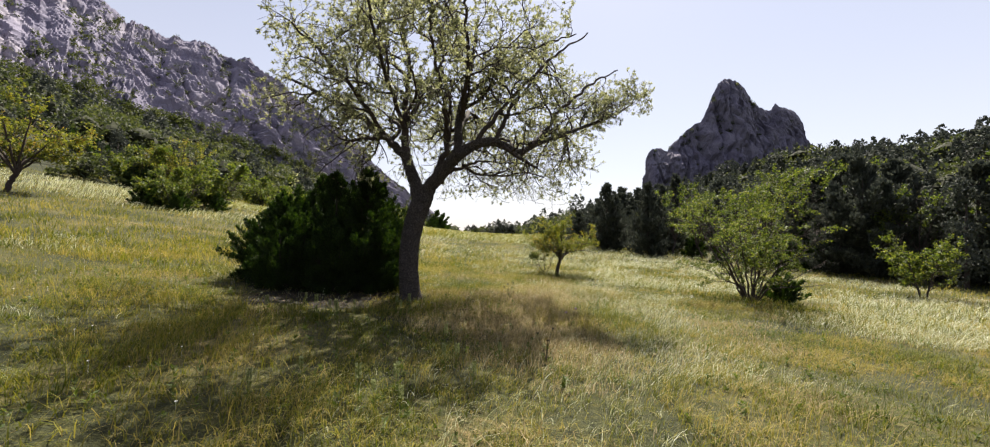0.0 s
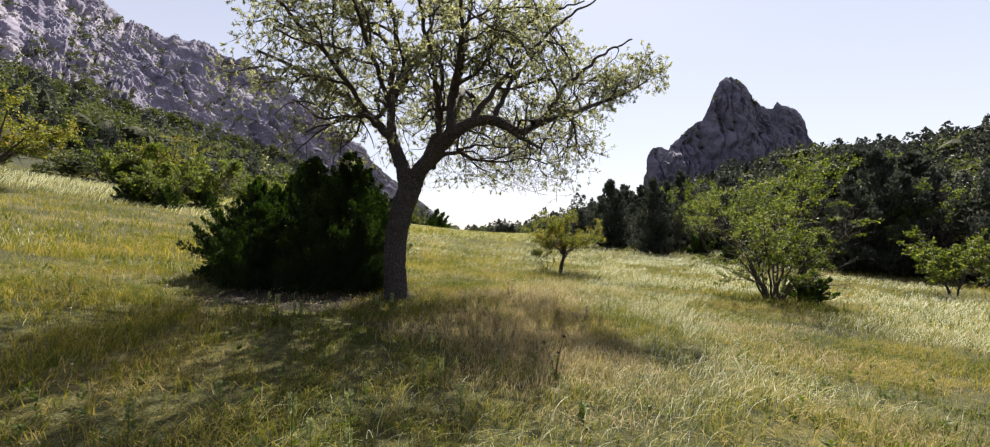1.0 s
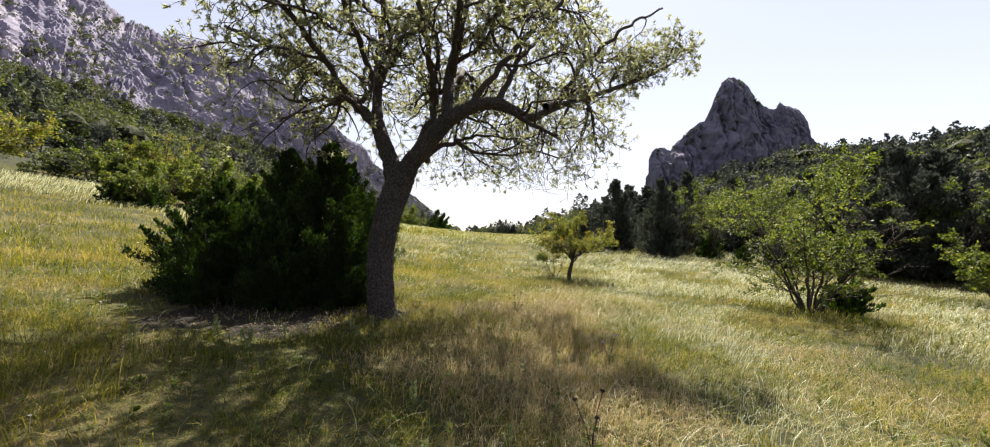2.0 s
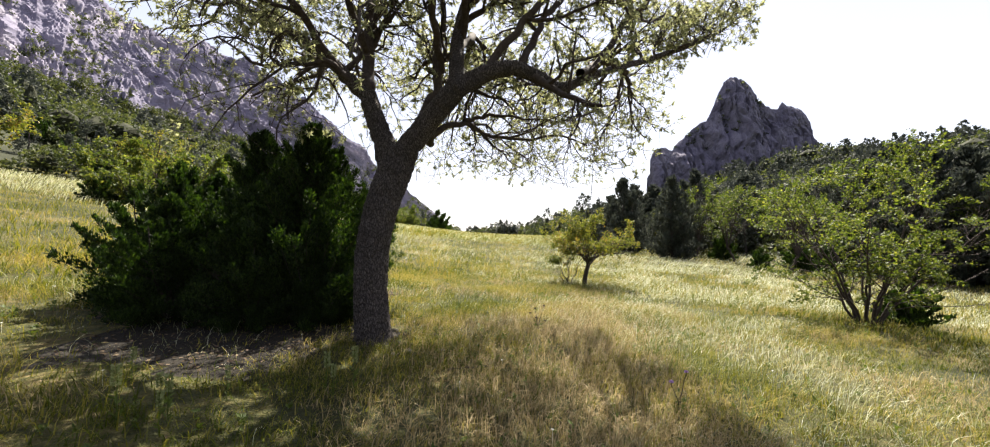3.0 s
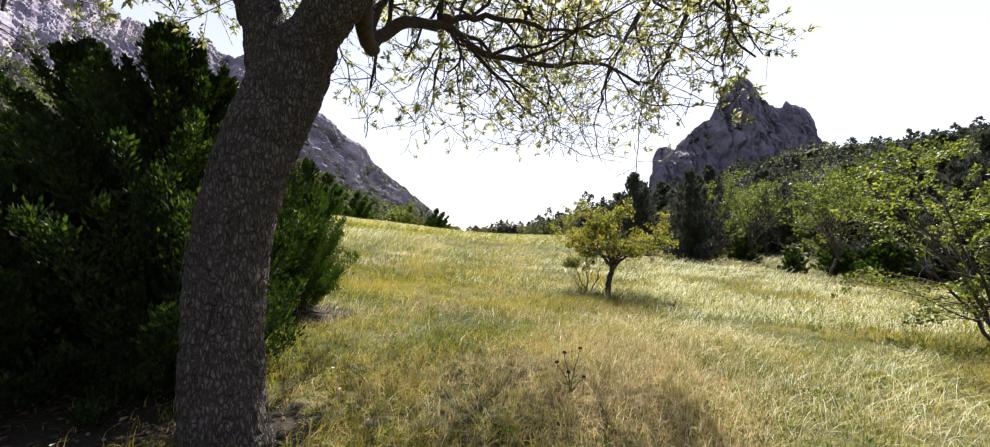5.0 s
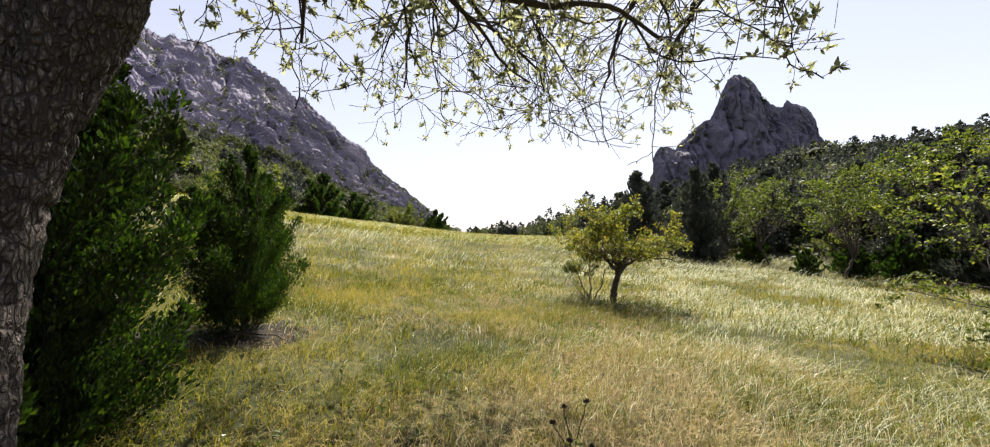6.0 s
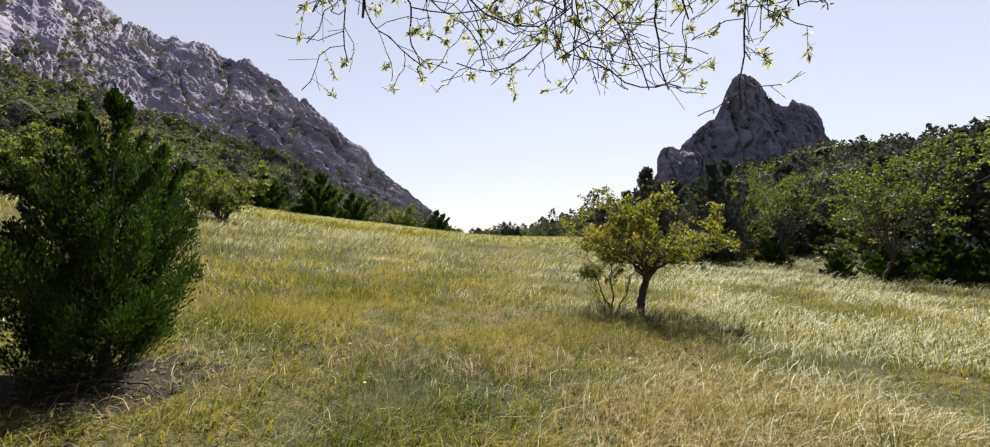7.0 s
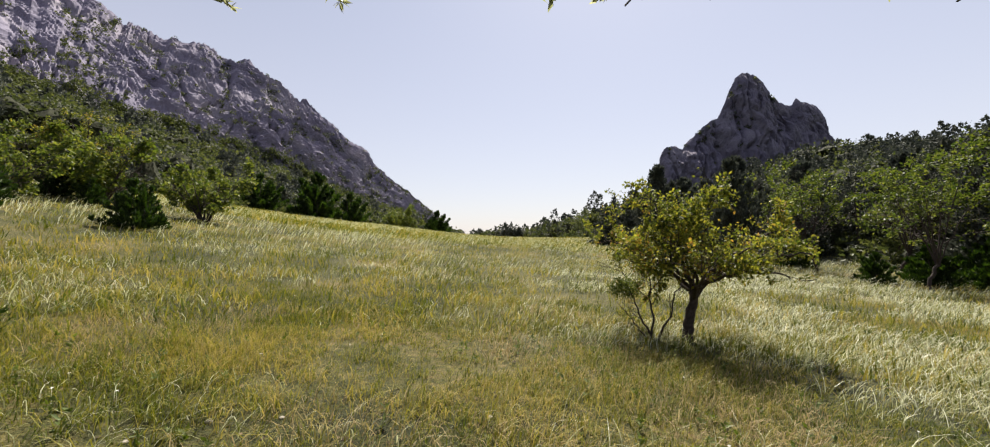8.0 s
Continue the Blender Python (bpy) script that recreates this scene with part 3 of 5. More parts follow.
def big_tree():
    t = thing("tree", -1.88, 11.1, ground_z(-1.88, 11.1) - 0.1, "old forked tree with fissured grey-brown bark and sparse pale leaves", "tree")
    o = np.array((-1.88, 11.1, t.matrix_basis.translation.z))
    # trunk with flared root collar, leaning a little
    tp, tr = limb([(-1.80, 11.1, 0.0), (-1.855, 11.11, 0.5), (-1.885, 11.14, 1.0), (-1.87, 11.17, 1.5), (-1.77, 11.22, 2.0), (-1.63, 11.3, 2.45), (-1.48, 11.32, 2.80)], 0.20, 0.20, 40, 2, 0.006)
    zz = tp[:, 2]
    tr = 0.214 + 0.10 * np.exp(-(zz - 0.05) / 0.16) + 0.015 * np.clip((zz - 1.7) / 0.8, 0, 1) - 0.04 * np.clip((zz - 2.5) / 0.3, 0, 1)
    P, R = resample(tp, tr, 260)
    V, F = rough_tube(P, R, 110, 0.026, 101, 15.0)
    mesh_ob("trunk", V - o, F, M_bark, t, "fissured grey-brown bark", smooth=True)
    limbs = [
        ([(-1.67, 11.30, 2.40), (-1.77, 11.34, 2.85), (-1.90, 11.38, 3.2), (-2.05, 11.42, 3.6)], 0.160, 0.118),
        ([(-2.04, 11.42, 3.55), (-2.35, 11.45, 3.85), (-2.9, 11.6, 4.35), (-3.36, 11.72, 4.7), (-4.35, 12.08, 5.3), (-5.51, 12.56, 5.9)], 0.105, 0.03),
        ([(-2.05, 11.42, 3.55), (-2.08, 11.6, 4.2), (-2.13, 11.72, 4.9), (-2.03, 11.84, 5.8), (-2.24, 11.96, 6.9), (-2.14, 11.96, 7.6)], 0.095, 0.025),
        ([(-1.72, 11.35, 2.45), (-1.36, 11.25, 2.88), (-1.02, 11.1, 3.25), (-0.72, 10.98, 3.55)], 0.170, 0.135),
        ([(-0.74, 10.98, 3.5), (-0.35, 11, 3.78), (0.1, 11.05, 3.83), (0.4, 11.1, 3.68), (0.66, 11.15, 3.55), (1, 11.3, 3.8), (1.69, 11.72, 4.15), (2.55, 12.08, 4.5), (3.42, 12.32, 4.9), (3.9, 12.45, 5.3)], 0.125, 0.010),
        ([(-0.74, 10.98, 3.5), (-0.78, 11.3, 4.2), (-0.71, 11.72, 5), (-0.48, 11.84, 5.9), (-0.33, 11.84, 7.2)], 0.115, 0.025),
        ([(-1.3, 11.25, 2.85), (-1.25, 11.45, 3.4), (-1.02, 11.6, 3.8), (-1.13, 11.72, 4.3), (-0.98, 11.84, 4.9), (-1.35, 12.02, 6.2), (-1.25, 12.08, 7.3)], 0.085, 0.02),
        ([(-1.08, 11.2, 3.05), (-1.22, 11.78, 2.98), (-1.24, 11.93, 3.06), (-1.02, 11.99, 3.26), (-0.73, 12.2, 3.45), (-0.59, 12.41, 3.36), (-0.3, 12.56, 3.3), (0.2, 12.8, 3.22), (0.88, 13.04, 3.45), (1.53, 13.5, 3.35)], 0.065, 0.015),
        ([(-0.73, 12.2, 3.45), (-0.3, 12.5, 3.62), (0.37, 12.74, 3.62), (1.14, 12.98, 3.66)], 0.034, 0.010),
        ([(-0.75, 11.3, 4.2), (-0.58, 12.32, 4.9), (-0.77, 13.4, 4.9), (-1.07, 14.8, 4.4), (-1.37, 15.9, 3.8)], 0.075, 0.012),
        ([(-0.44, 12.8, 4.95), (0.13, 13.8, 4.8), (0.53, 14.8, 4.3), (0.73, 15.6, 3.7)], 0.04, 0.012),
        ([(1.79, 12.56, 4.6), (1.73, 13.8, 4.5), (1.53, 14.8, 4.1), (1.53, 15.4, 3.6)], 0.04, 0.012),
        ([(0.9, 11.1, 3.78), (1.55, 12.08, 4.4), (2.14, 13.04, 4.6), (2.23, 14, 4.2), (2.13, 14.7, 3.7)], 0.060, 0.015),
        ([(-2.08, 11.6, 4.2), (-2.7, 12.44, 4.8), (-2.87, 13.6, 4.7), (-2.57, 14.4, 5.2)], 0.055, 0.015),
        ([(-1.03, 11.66, 4), (-1.1, 10.6, 4.9), (-1.2, 9.5, 5.6), (-1, 8.7, 5.9)], 0.055, 0.015),
        ([(0.1, 11.05, 3.83), (0.5, 11.5, 4.8), (1.1, 12.2, 5.7), (1.5, 12.6, 6.2)], 0.055, 0.015),
        ([(-2.4, 11.45, 3.9), (-2.9, 10.6, 4.7), (-3.4, 9.8, 5.3), (-3.7, 9.2, 5.6)], 0.055, 0.015),
        ([(-2.08, 11.6, 4.2), (-2.3, 10.6, 5.1), (-2.3, 9.4, 5.8), (-2.1, 8.5, 6.1)], 0.055, 0.015),
        ([(-0.7, 11.4, 4.4), (-0.5, 10.4, 5.3), (-0.5, 9.4, 6.0), (-0.4, 8.6, 6.2)], 0.050, 0.015),
        ([(1.0, 11.3, 3.8), (1.6, 11.25, 4.6), (2.3, 11.2, 5.2), (3.0, 11.3, 5.6)], 0.050, 0.015),
        ([(-0.35, 11.0, 3.78), (0.5, 11.0, 4.9), (1.5, 11.15, 5.9), (2.3, 11.3, 6.5)], 0.055, 0.015),
        ([(1.69, 11.72, 4.15), (1.95, 12.2, 4.05), (2.15, 12.7, 3.75), (2.25, 13.0, 3.3)], 0.028, 0.006),
        ([(-0.71, 11.72, 5), (0.27, 11.84, 5.9), (1.26, 11.96, 6.5), (2.16, 11.96, 6.8)], 0.055, 0.015),
        ([(-2.03, 11.84, 5.6), (-2.94, 11.96, 6.3), (-3.65, 12.02, 6.7)], 0.045, 0.012),
        ([(-2.2, 11.42, 3.7), (-2.5, 11.2, 3.95), (-2.85, 11.1, 3.9), (-3.3, 11, 3.8), (-3.9, 11, 4.2)], 0.05, 0.012),
        ([(-0.6, 14.2, 4.4), (-0.78, 14.8, 3.9), (-0.72, 15.2, 3.4), (-0.66, 15.4, 2.95)], 0.014, 0.004),
        ([(0.35, 14.1, 4.5), (0.6, 14.8, 4.0), (0.72, 15.2, 3.45), (0.76, 15.4, 3.0)], 0.014, 0.004),
        ([(-2.55, 12.5, 4.75), (-2.3, 13.1, 4.4), (-2.05, 13.5, 3.7), (-1.98, 13.6, 3.1)], 0.015, 0.004),
    ]
    LP, LR = [], []
    for pts, r0, r1 in limbs:
        p, r = limb(pts, r0, r1, 22, 1, 0.010 if r0 > 0.11 else 0.035)
        LP.append(p), LR.append(r)
        P, R = resample(p, r, 90 if r0 > 0.09 else 50)
        V, F = rough_tube(P, R, 26 if r0 > 0.09 else 14, 0.010 * r0 / 0.1, 103, 14.0)
        mesh_ob("limb", V - o, F, M_bark if r0 > 0.1 else M_twig, t, smooth=True)
    LP, LR = np.stack(LP), np.stack(LR)

    def inside(p):
        q = (p - np.array([-0.55, 12.2, 5.1])) / np.array([6.1, 4.3, 3.4])
        q[:, 2] *= np.where(q[:, 2] < 0, 0.6, 1)
        # the low skirt on the far side hangs in three places only, with open sky between
        d = p[:, 1] - 9.8
        low = (p[:, 1] > 12.3) & (p[:, 2] < 1.6 + 0.62 * d)
        mid = (p[:, 0] > -0.40 * d) & (p[:, 0] < 0.50 * d)
        ends = (np.hypot(p[:, 0] - 2.2, p[:, 1] - 13.0) < 0.75) | (np.hypot(p[:, 0] + 2.05, p[:, 1] - 13.5) < 0.75)
        shady = (p[:, 0] > 1.9) & (p[:, 1] - 0.62 * p[:, 2] < 8.6)   # the crown's sunny side stays short
        clear = (p[:, 2] - 1.54 > 0.58 * (p[:, 1] - 13.44))   # nothing hangs lower on the far side
        open_side = (p[:, 0] > 2.1) & (p[:, 1] < 12.5) & (p[:, 2] < 4.4) | (p[:, 0] > np.where(p[:, 2] > 4.95, 4.5, 3.3))
        return (~low | mid | ends) & ~shady & clear & ~open_side & ((q ** 2).sum(-1) < 1 + 0.25 * vnoise(p * 0.8, 15)) & (p[:, 2] > np.where(p[:, 0] > 1.5, 2.35, 2.5) + 0.3 * rng.random(len(p)))

    grow = np.arange(len(limbs)) != 0
    grow[3] = False
    A, AR = spawn(LP[grow], LR[grow], 9, (1.1, 2.4), 0.62, 0.10, 0.42, 8, 0.2, 0.62, 0.35, 0.10, inside)
    # hanging boughs of the far side
    back = np.array([p[-1, 1] > 13.2 for p in LP])
    H, HR = spawn(LP[back], LR[back], 4, (0.7, 1.5), 0.5, -0.20, 0.42, 8, 0.45, 0.5, 0.35, 0.30, inside)
    # leafy end of the long low limb
    E, ER = spawn(LP[4:5], LR[4:5], 12, (0.5, 1.1), 0.6, 0.38, 0.36, 8, 0.74, 0.6, 0.35, 0.05, inside)
    A, AR = np.concatenate([A, H, E]), np.concatenate([AR, HR, ER])
    B, BR = spawn(A, AR, 8, (0.4, 1.1), 0.62, 0.02, 0.55, 6, 0.2, 0.62, 0.4, 0.08, inside)
    C, CR = spawn(np.concatenate([resample_many(A, 6), B]), np.concatenate([resample_r(AR, 6), BR]), 8, (0.14, 0.42), 0.65, 0.0, 0.45, 3, 0.25, 0.6, 0.5, 0.12, inside)
    for p, r in zip(A, AR):
        V, F = tubes(p[None], np.maximum(r, 0.006)[None], 6)
        mesh_ob("branch", V - o, F, M_twig, t, smooth=True)
    # the foliage and the fine twigs thin towards the hanging lower parts and the sunny side
    tip = C[:, -1]
    full = np.clip(0.60 + 0.45 * (tip[:, 2] - 3.7), 0.42, 1.0) * np.clip(1.35 + 1.2 * vnoise(tip * 0.9, 23), 0.3, 1) * np.clip(1.1 - 0.12 * tip[:, 0], 0.75, 1) * np.clip(1.0 - 0.30 * (tip[:, 1] - 12.6), 0.42, 1)
    k = 0.70 * (tip[:, 2] - 0.1)
    fall_x, fall_y = tip[:, 0] - k * math.sin(radians(SUN_AZ)), tip[:, 1] - k * math.cos(radians(SUN_AZ))
    full = 0.63 * full * (1 - 0.7 * np.clip((fall_x - np.interp(fall_y, (6, 8.7, 9.5, 13), (0.9, 1.1, 0.3, 0.2))) / 0.5, 0, 1))
    full = full + 0.5 * np.clip(tip[:, 0] - 1.7, 0, 1)   # leafy end of the long limb
    luck = rng.random(len(C))
    bare = luck < full * 1.25 + 0.06
    V, F = join([tubes(B, np.maximum(BR, 0.0045), 3), tubes(C[bare][:, ::2], np.maximum(CR[bare][:, ::2], 0.0026), 3)])
    tagged(mesh_ob("twigwork", V - o, F, M_twig, t, "dark crooked fine twigs", smooth=True), kind="stuff")
    C = C[luck < full]
    # narrow leaves in tufts at the shoot tips and singly along the twigs
    tip, tan = along(C, np.ones((len(C), 14)) - 0.30 * rng.random((len(C), 14)))
    tip, tan = tip.reshape(-1, 3), tan.reshape(-1, 3)
    n = len(tip)
    ln = 0.066 * rng.uniform(0.55, 1.3, n)
    tuft = leaf_mesh(tip, nrm(tan * 0.5 + unit(n) * 0.85), unit(n), ln, ln * 0.18)
    V, F = join([tuft, leaves_on(C, 6, 0.056, 0.2, hang=0.1, scatter=0.006), leaves_on(B, 4, 0.048, 0.18, hang=0.1, scatter=0.006, t0=0.3)])
    mesh_ob("crown", V - o, F, M_leaf, t, "sparse narrow pale yellow-green leaves in tufts")
    return t


def resample_many(A, n):
    i = np.linspace(0, A.shape[1] - 1, n)
    lo = np.minimum(i.astype(int), A.shape[1] - 2)
    f = (i - lo)[None, :, None]
    return A[:, lo] * (1 - f) + A[:, lo + 1] * f


def resample_r(R, n):
    i = np.linspace(0, R.shape[1] - 1, n)
    return np.stack([np.interp(i, np.arange(R.shape[1]), r) for r in R])


big_tree()


def juniper(height, radius, boughs, sprays, label, spires=3, bare=0.0, size=0.06, name="juniper", thin=0.17, point=1.5, mat=None, lift=1.0):
    """A juniper at the origin: one or more stems, rising boughs, each bough a ragged flame of scale-leaved sprays."""
    t = thing(name, 0, 0, 0, label, "bush", "junipers of the meadow")
    k = spires
    th0 = rng.uniform(0, 2 * np.pi) + np.arange(k - 1) * 2.4
    off = np.concatenate([[[0, 0]], np.stack([np.cos(th0), np.sin(th0)], -1) * radius * 0.45]) if k > 1 else np.zeros((1, 2))
    hs = np.concatenate([[1.0], rng.uniform(0.62, 0.9, k - 1)]) * height
    stems = []
    for n, ((a, b), h) in enumerate(zip(off, hs)):
        low = 0.12 * height if n else -0.15
        stems.append(limb([(0, 0, low), (a * 0.35, b * 0.35, max(low, 0) + h * 0.10), (a * 0.85, b * 0.85, h * 0.50), (a, b, h * 0.93)], (0.013 if n else 0.024) * height, 0.006, 10, 2, 0.02))
    SP, SR = np.stack([p for p, r in stems]), np.stack([r for p, r in stems])
    for p, r in stems:
        V, F = tubes(p[None], r[None], 8)
        mesh_ob("stem", V, F, M_twig, t, smooth=True)
    which = np.concatenate([np.zeros(boughs // 3, int), rng.integers(0, k, boughs - boughs // 3)])
    h, c = hs[which], off[which]
    f = (rng.permutation(boughs) + rng.random(boughs)) / boughs
    th = np.arange(boughs) * 2.399963 + rng.uniform(-0.5, 0.5, boughs)
    lob = 1 + 0.45 * vnoise(np.stack([np.cos(th) * 1.6 + which, np.sin(th) * 1.6, f * 3.5], -1), 33)
    rad = radius * (0.68 if k > 1 else 1.0) * np.clip(1 - f ** point, 0, 1) ** 0.75 * np.clip((f + (0.5 if bare < 0.1 else 0.2)) / (0.62 if bare < 0.1 else 0.45), 0.7, 1) * lob * rng.uniform(0.55, 1.1, boughs)
    ztip = bare * height + f * (h - bare * height) * 0.97
    lean = c * np.clip(0.55 + 0.7 * f, 0, 1)[:, None]
    outw = np.stack([np.cos(th), np.sin(th)], -1)
    tip = np.concatenate([lean + outw * rad[:, None], ztip[:, None]], -1)
    root, _ = along(SP[which], np.clip((ztip - 0.45 * lift * rad) / h, 0.04, 0.97)[:, None])
    root = root[:, 0]
    mid = root * 0.42 + tip * 0.58 - np.array([0, 0, 1.0]) * (0.14 * rad)[:, None]
    curve = np.stack([root, (root + mid) / 2, mid, (mid + tip) / 2 - np.array([0, 0, 0.02]) * height * 0.3, tip], 1)
    V, F = tubes(curve, np.array([[0.011, 0.009, 0.007, 0.005, 0.002]]) * np.ones((boughs, 1)) * height * 0.26, 4)
    tagged(mesh_ob("boughwork", V, F, M_twig, t, smooth=True), kind="stuff")
    n = boughs * sprays
    bi = np.repeat(np.arange(boughs), sprays)
    s = 0.22 + 0.88 * rng.random(n) ** 0.8
    pos, tan = along(curve[bi], s[:, None])
    pos, tan = pos[:, 0], tan[:, 0]
    over = np.clip(s - 1, 0, 1)
    flame = nrm(tan * 0.7 + np.array([0, 0, 1.0]))
    wide = (height * (0.055 + 0.05 * rng.random(boughs)) * np.clip(1.3 - f, 0.34, 1))[bi] * np.sin(np.pi * np.clip((s - 0.12) / 1.04, 0.05, 1)) ** 0.7
    tuft = 0.45 + 1.0 * np.abs(vnoise(pos * (14.0 / max(height, 1.2)), 44))
    side = unit(n)
    P = pos + flame * (over * 1.6 * height * 0.12)[:, None] + side * (wide * tuft * rng.random(n) ** 0.7)[:, None] + flame * (wide * 0.9 * rng.random(n))[:, None]
    P[:, 2] = np.maximum(P[:, 2], 0.02)
    D = nrm(flame * 1.0 + side * 0.55 + unit(n) * 0.30)
    L = size * rng.uniform(0.6, 1.4, n)
    V, F = leaf_mesh(P, D, unit(n), L, L * thin, 0.5)
    mesh_ob("foliage", V, F, mat or M_juniper, t)
    return t


def put(ob, x, y, rz=0, s=1.0, sz=None, sink=0.03, label=""):
    m = pose(x, y, ground_z(x, y) - sink, 0, 0, rz) @ Matrix.Diagonal((s, s, sz or s, 1))
    c = copy_thing(ob, m)
    if label:
        tagged(c, label)
    return c


def settle(ob, x, y, rz=0, s=1.0, sz=None, sink=0.03):
    ob.matrix_basis = pose(x, y, ground_z(x, y) - sink, 0, 0, rz) @ Matrix.Diagonal((s, s, sz or s, 1))
    return ob


J1 = settle(juniper(3.25, 1.15, 230, 460, "dense dark green pointed juniper standing in tree shade", 1, 0.0, 0.047, thin=0.25, point=2.6, mat=M_juniper_young), -3.2, 12.35, 30, 1.0, 0.97)
settle(juniper(3.3, 1.25, 240, 380, "dense dark green juniper bush with pointed top", 2, 0.0, 0.052, thin=0.24, point=2.4, mat=M_juniper_young), -4.02, 12.4, 200, 0.97, 0.91)
J4 = settle(juniper(2.5, 1.35, 220, 280, "broad dark green juniper bush with several blunt tops", 4, 0.0, 0.056, thin=0.22, point=2.2, mat=M_juniper_young), -5.4, 12.45, 0, 0.97, 0.95)
put(J4, -5.95, 12.6, 140, 0.60, 0.68, label="low dark green juniper bush at the edge of shade")
put(J4, -4.9, 11.6, 60, 0.80, 0.76, label="low dark juniper bush under taller ones")
put(J4, -3.75, 11.55, 230, 0.70, 0.72, label="low dark juniper bush under taller ones")
put(J4, -2.75, 12.0, 20, 0.50, 0.55, label="low dark juniper bush behind the tree trunk")
put(J4, -5.6, 13.7, 300, 0.95, 1.0)
put(J1, -5.15, 14.30, 110, 0.78, 1.0)
settle(juniper(2.45, 1.02, 170, 520, "upright green juniper with bare lower trunk and open boughs", 4, 0.11, 0.034, thin=0.18, point=3.2, mat=M_juniper_young), -3.22, 15.1, 0)


def broadleaf(name, height, stems, spread, trunk_r, leaf, leaf_mat, leaf_len, label, category="shrub", trunk_h=0.0, dense=1.0, group="", flat_top=0.0, leaf_w=0.30, low=0.1):
    """A broad-leaved bush or small tree at the origin: stems, branches, twigs, leaves."""
    t = thing(name, 0, 0, 0, label, category, group)
    P, R = [], []
    if trunk_h:
        p, r = limb([(0, 0, -0.15), (0.03 * height, 0.0, trunk_h * 0.5), (0.09 * height, 0.02, trunk_h), (0.10 * height, 0.02, trunk_h * 1.15)], trunk_r, trunk_r * 0.75)
        V, F = tubes(p[None], r[None], 10)
        mesh_ob("trunk", V, F, M_twig, t, smooth=True)
    for k in range(stems):
        th = 2 * math.pi * (k + rng.random() * 0.7) / stems
        c, s = math.cos(th), math.sin(th)
        reach = spread * rng.uniform(0.45, 1.0)
        top = height * rng.uniform(0.6, 0.95)
        if trunk_h:
            b = (0.095 * height, 0.02, trunk_h * rng.uniform(0.85, 1.1))
        else:
            b = (0.06 * c, 0.06 * s, -0.12)
        h0 = b[2]
        pts = [b, (b[0] + reach * 0.22 * c, b[1] + reach * 0.22 * s, h0 + (top - h0) * 0.3), (b[0] + reach * 0.6 * c, b[1] + reach * 0.6 * s, h0 + (top - h0) * 0.66), (b[0] + reach * c, b[1] + reach * s, h0 + (top - h0) * (1 - flat_top * rng.random()))]
        p, r = limb(pts, trunk_r * (0.55 if trunk_h else 1.0), trunk_r * 0.15, 10)
        P.append(p), R.append(r)
    P, R = np.stack(P), np.stack(R)
    for p, r in zip(P, R):
        V, F = tubes(p[None], r[None], 6)
        mesh_ob("stem", V, F, M_twig, t, smooth=True)
    okz = lambda p: p[:, 2] > low * height
    A, AR = spawn(P, R, 7, (0.20 * height, 0.42 * height), 0.55, 0.12, 0.25, 5, 0.25, 0.5, 0.4, 0.0, okz)
    B, BR = spawn(A, AR, 5, (0.09 * height, 0.22 * height), 0.6, 0.08, 0.3, 3, 0.2, 0.55, 0.5, 0.05, okz)
    V, F = join([tubes(A, np.maximum(AR, 0.004), 4), tubes(B, np.maximum(BR, 0.0025), 3)])
    tagged(mesh_ob("twigwork", V, F, M_twig, t, smooth=True), kind="stuff")
    tw = np.concatenate([resample_many(A, 3), B])
    tw = tw[vnoise(tw[:, -1] * (4.2 / height), int(height * 100)) + 0.5 * vnoise(tw[:, -1] * (11.0 / height), int(height * 100) + 1) > -0.02]
    V, F = leaves_on(tw, int(leaf * dense * 1.15), leaf_len, leaf_w, hang=0.1, scatter=leaf_len * 0.8)
    mesh_ob("crown", V, F, leaf_mat, t)
    return t


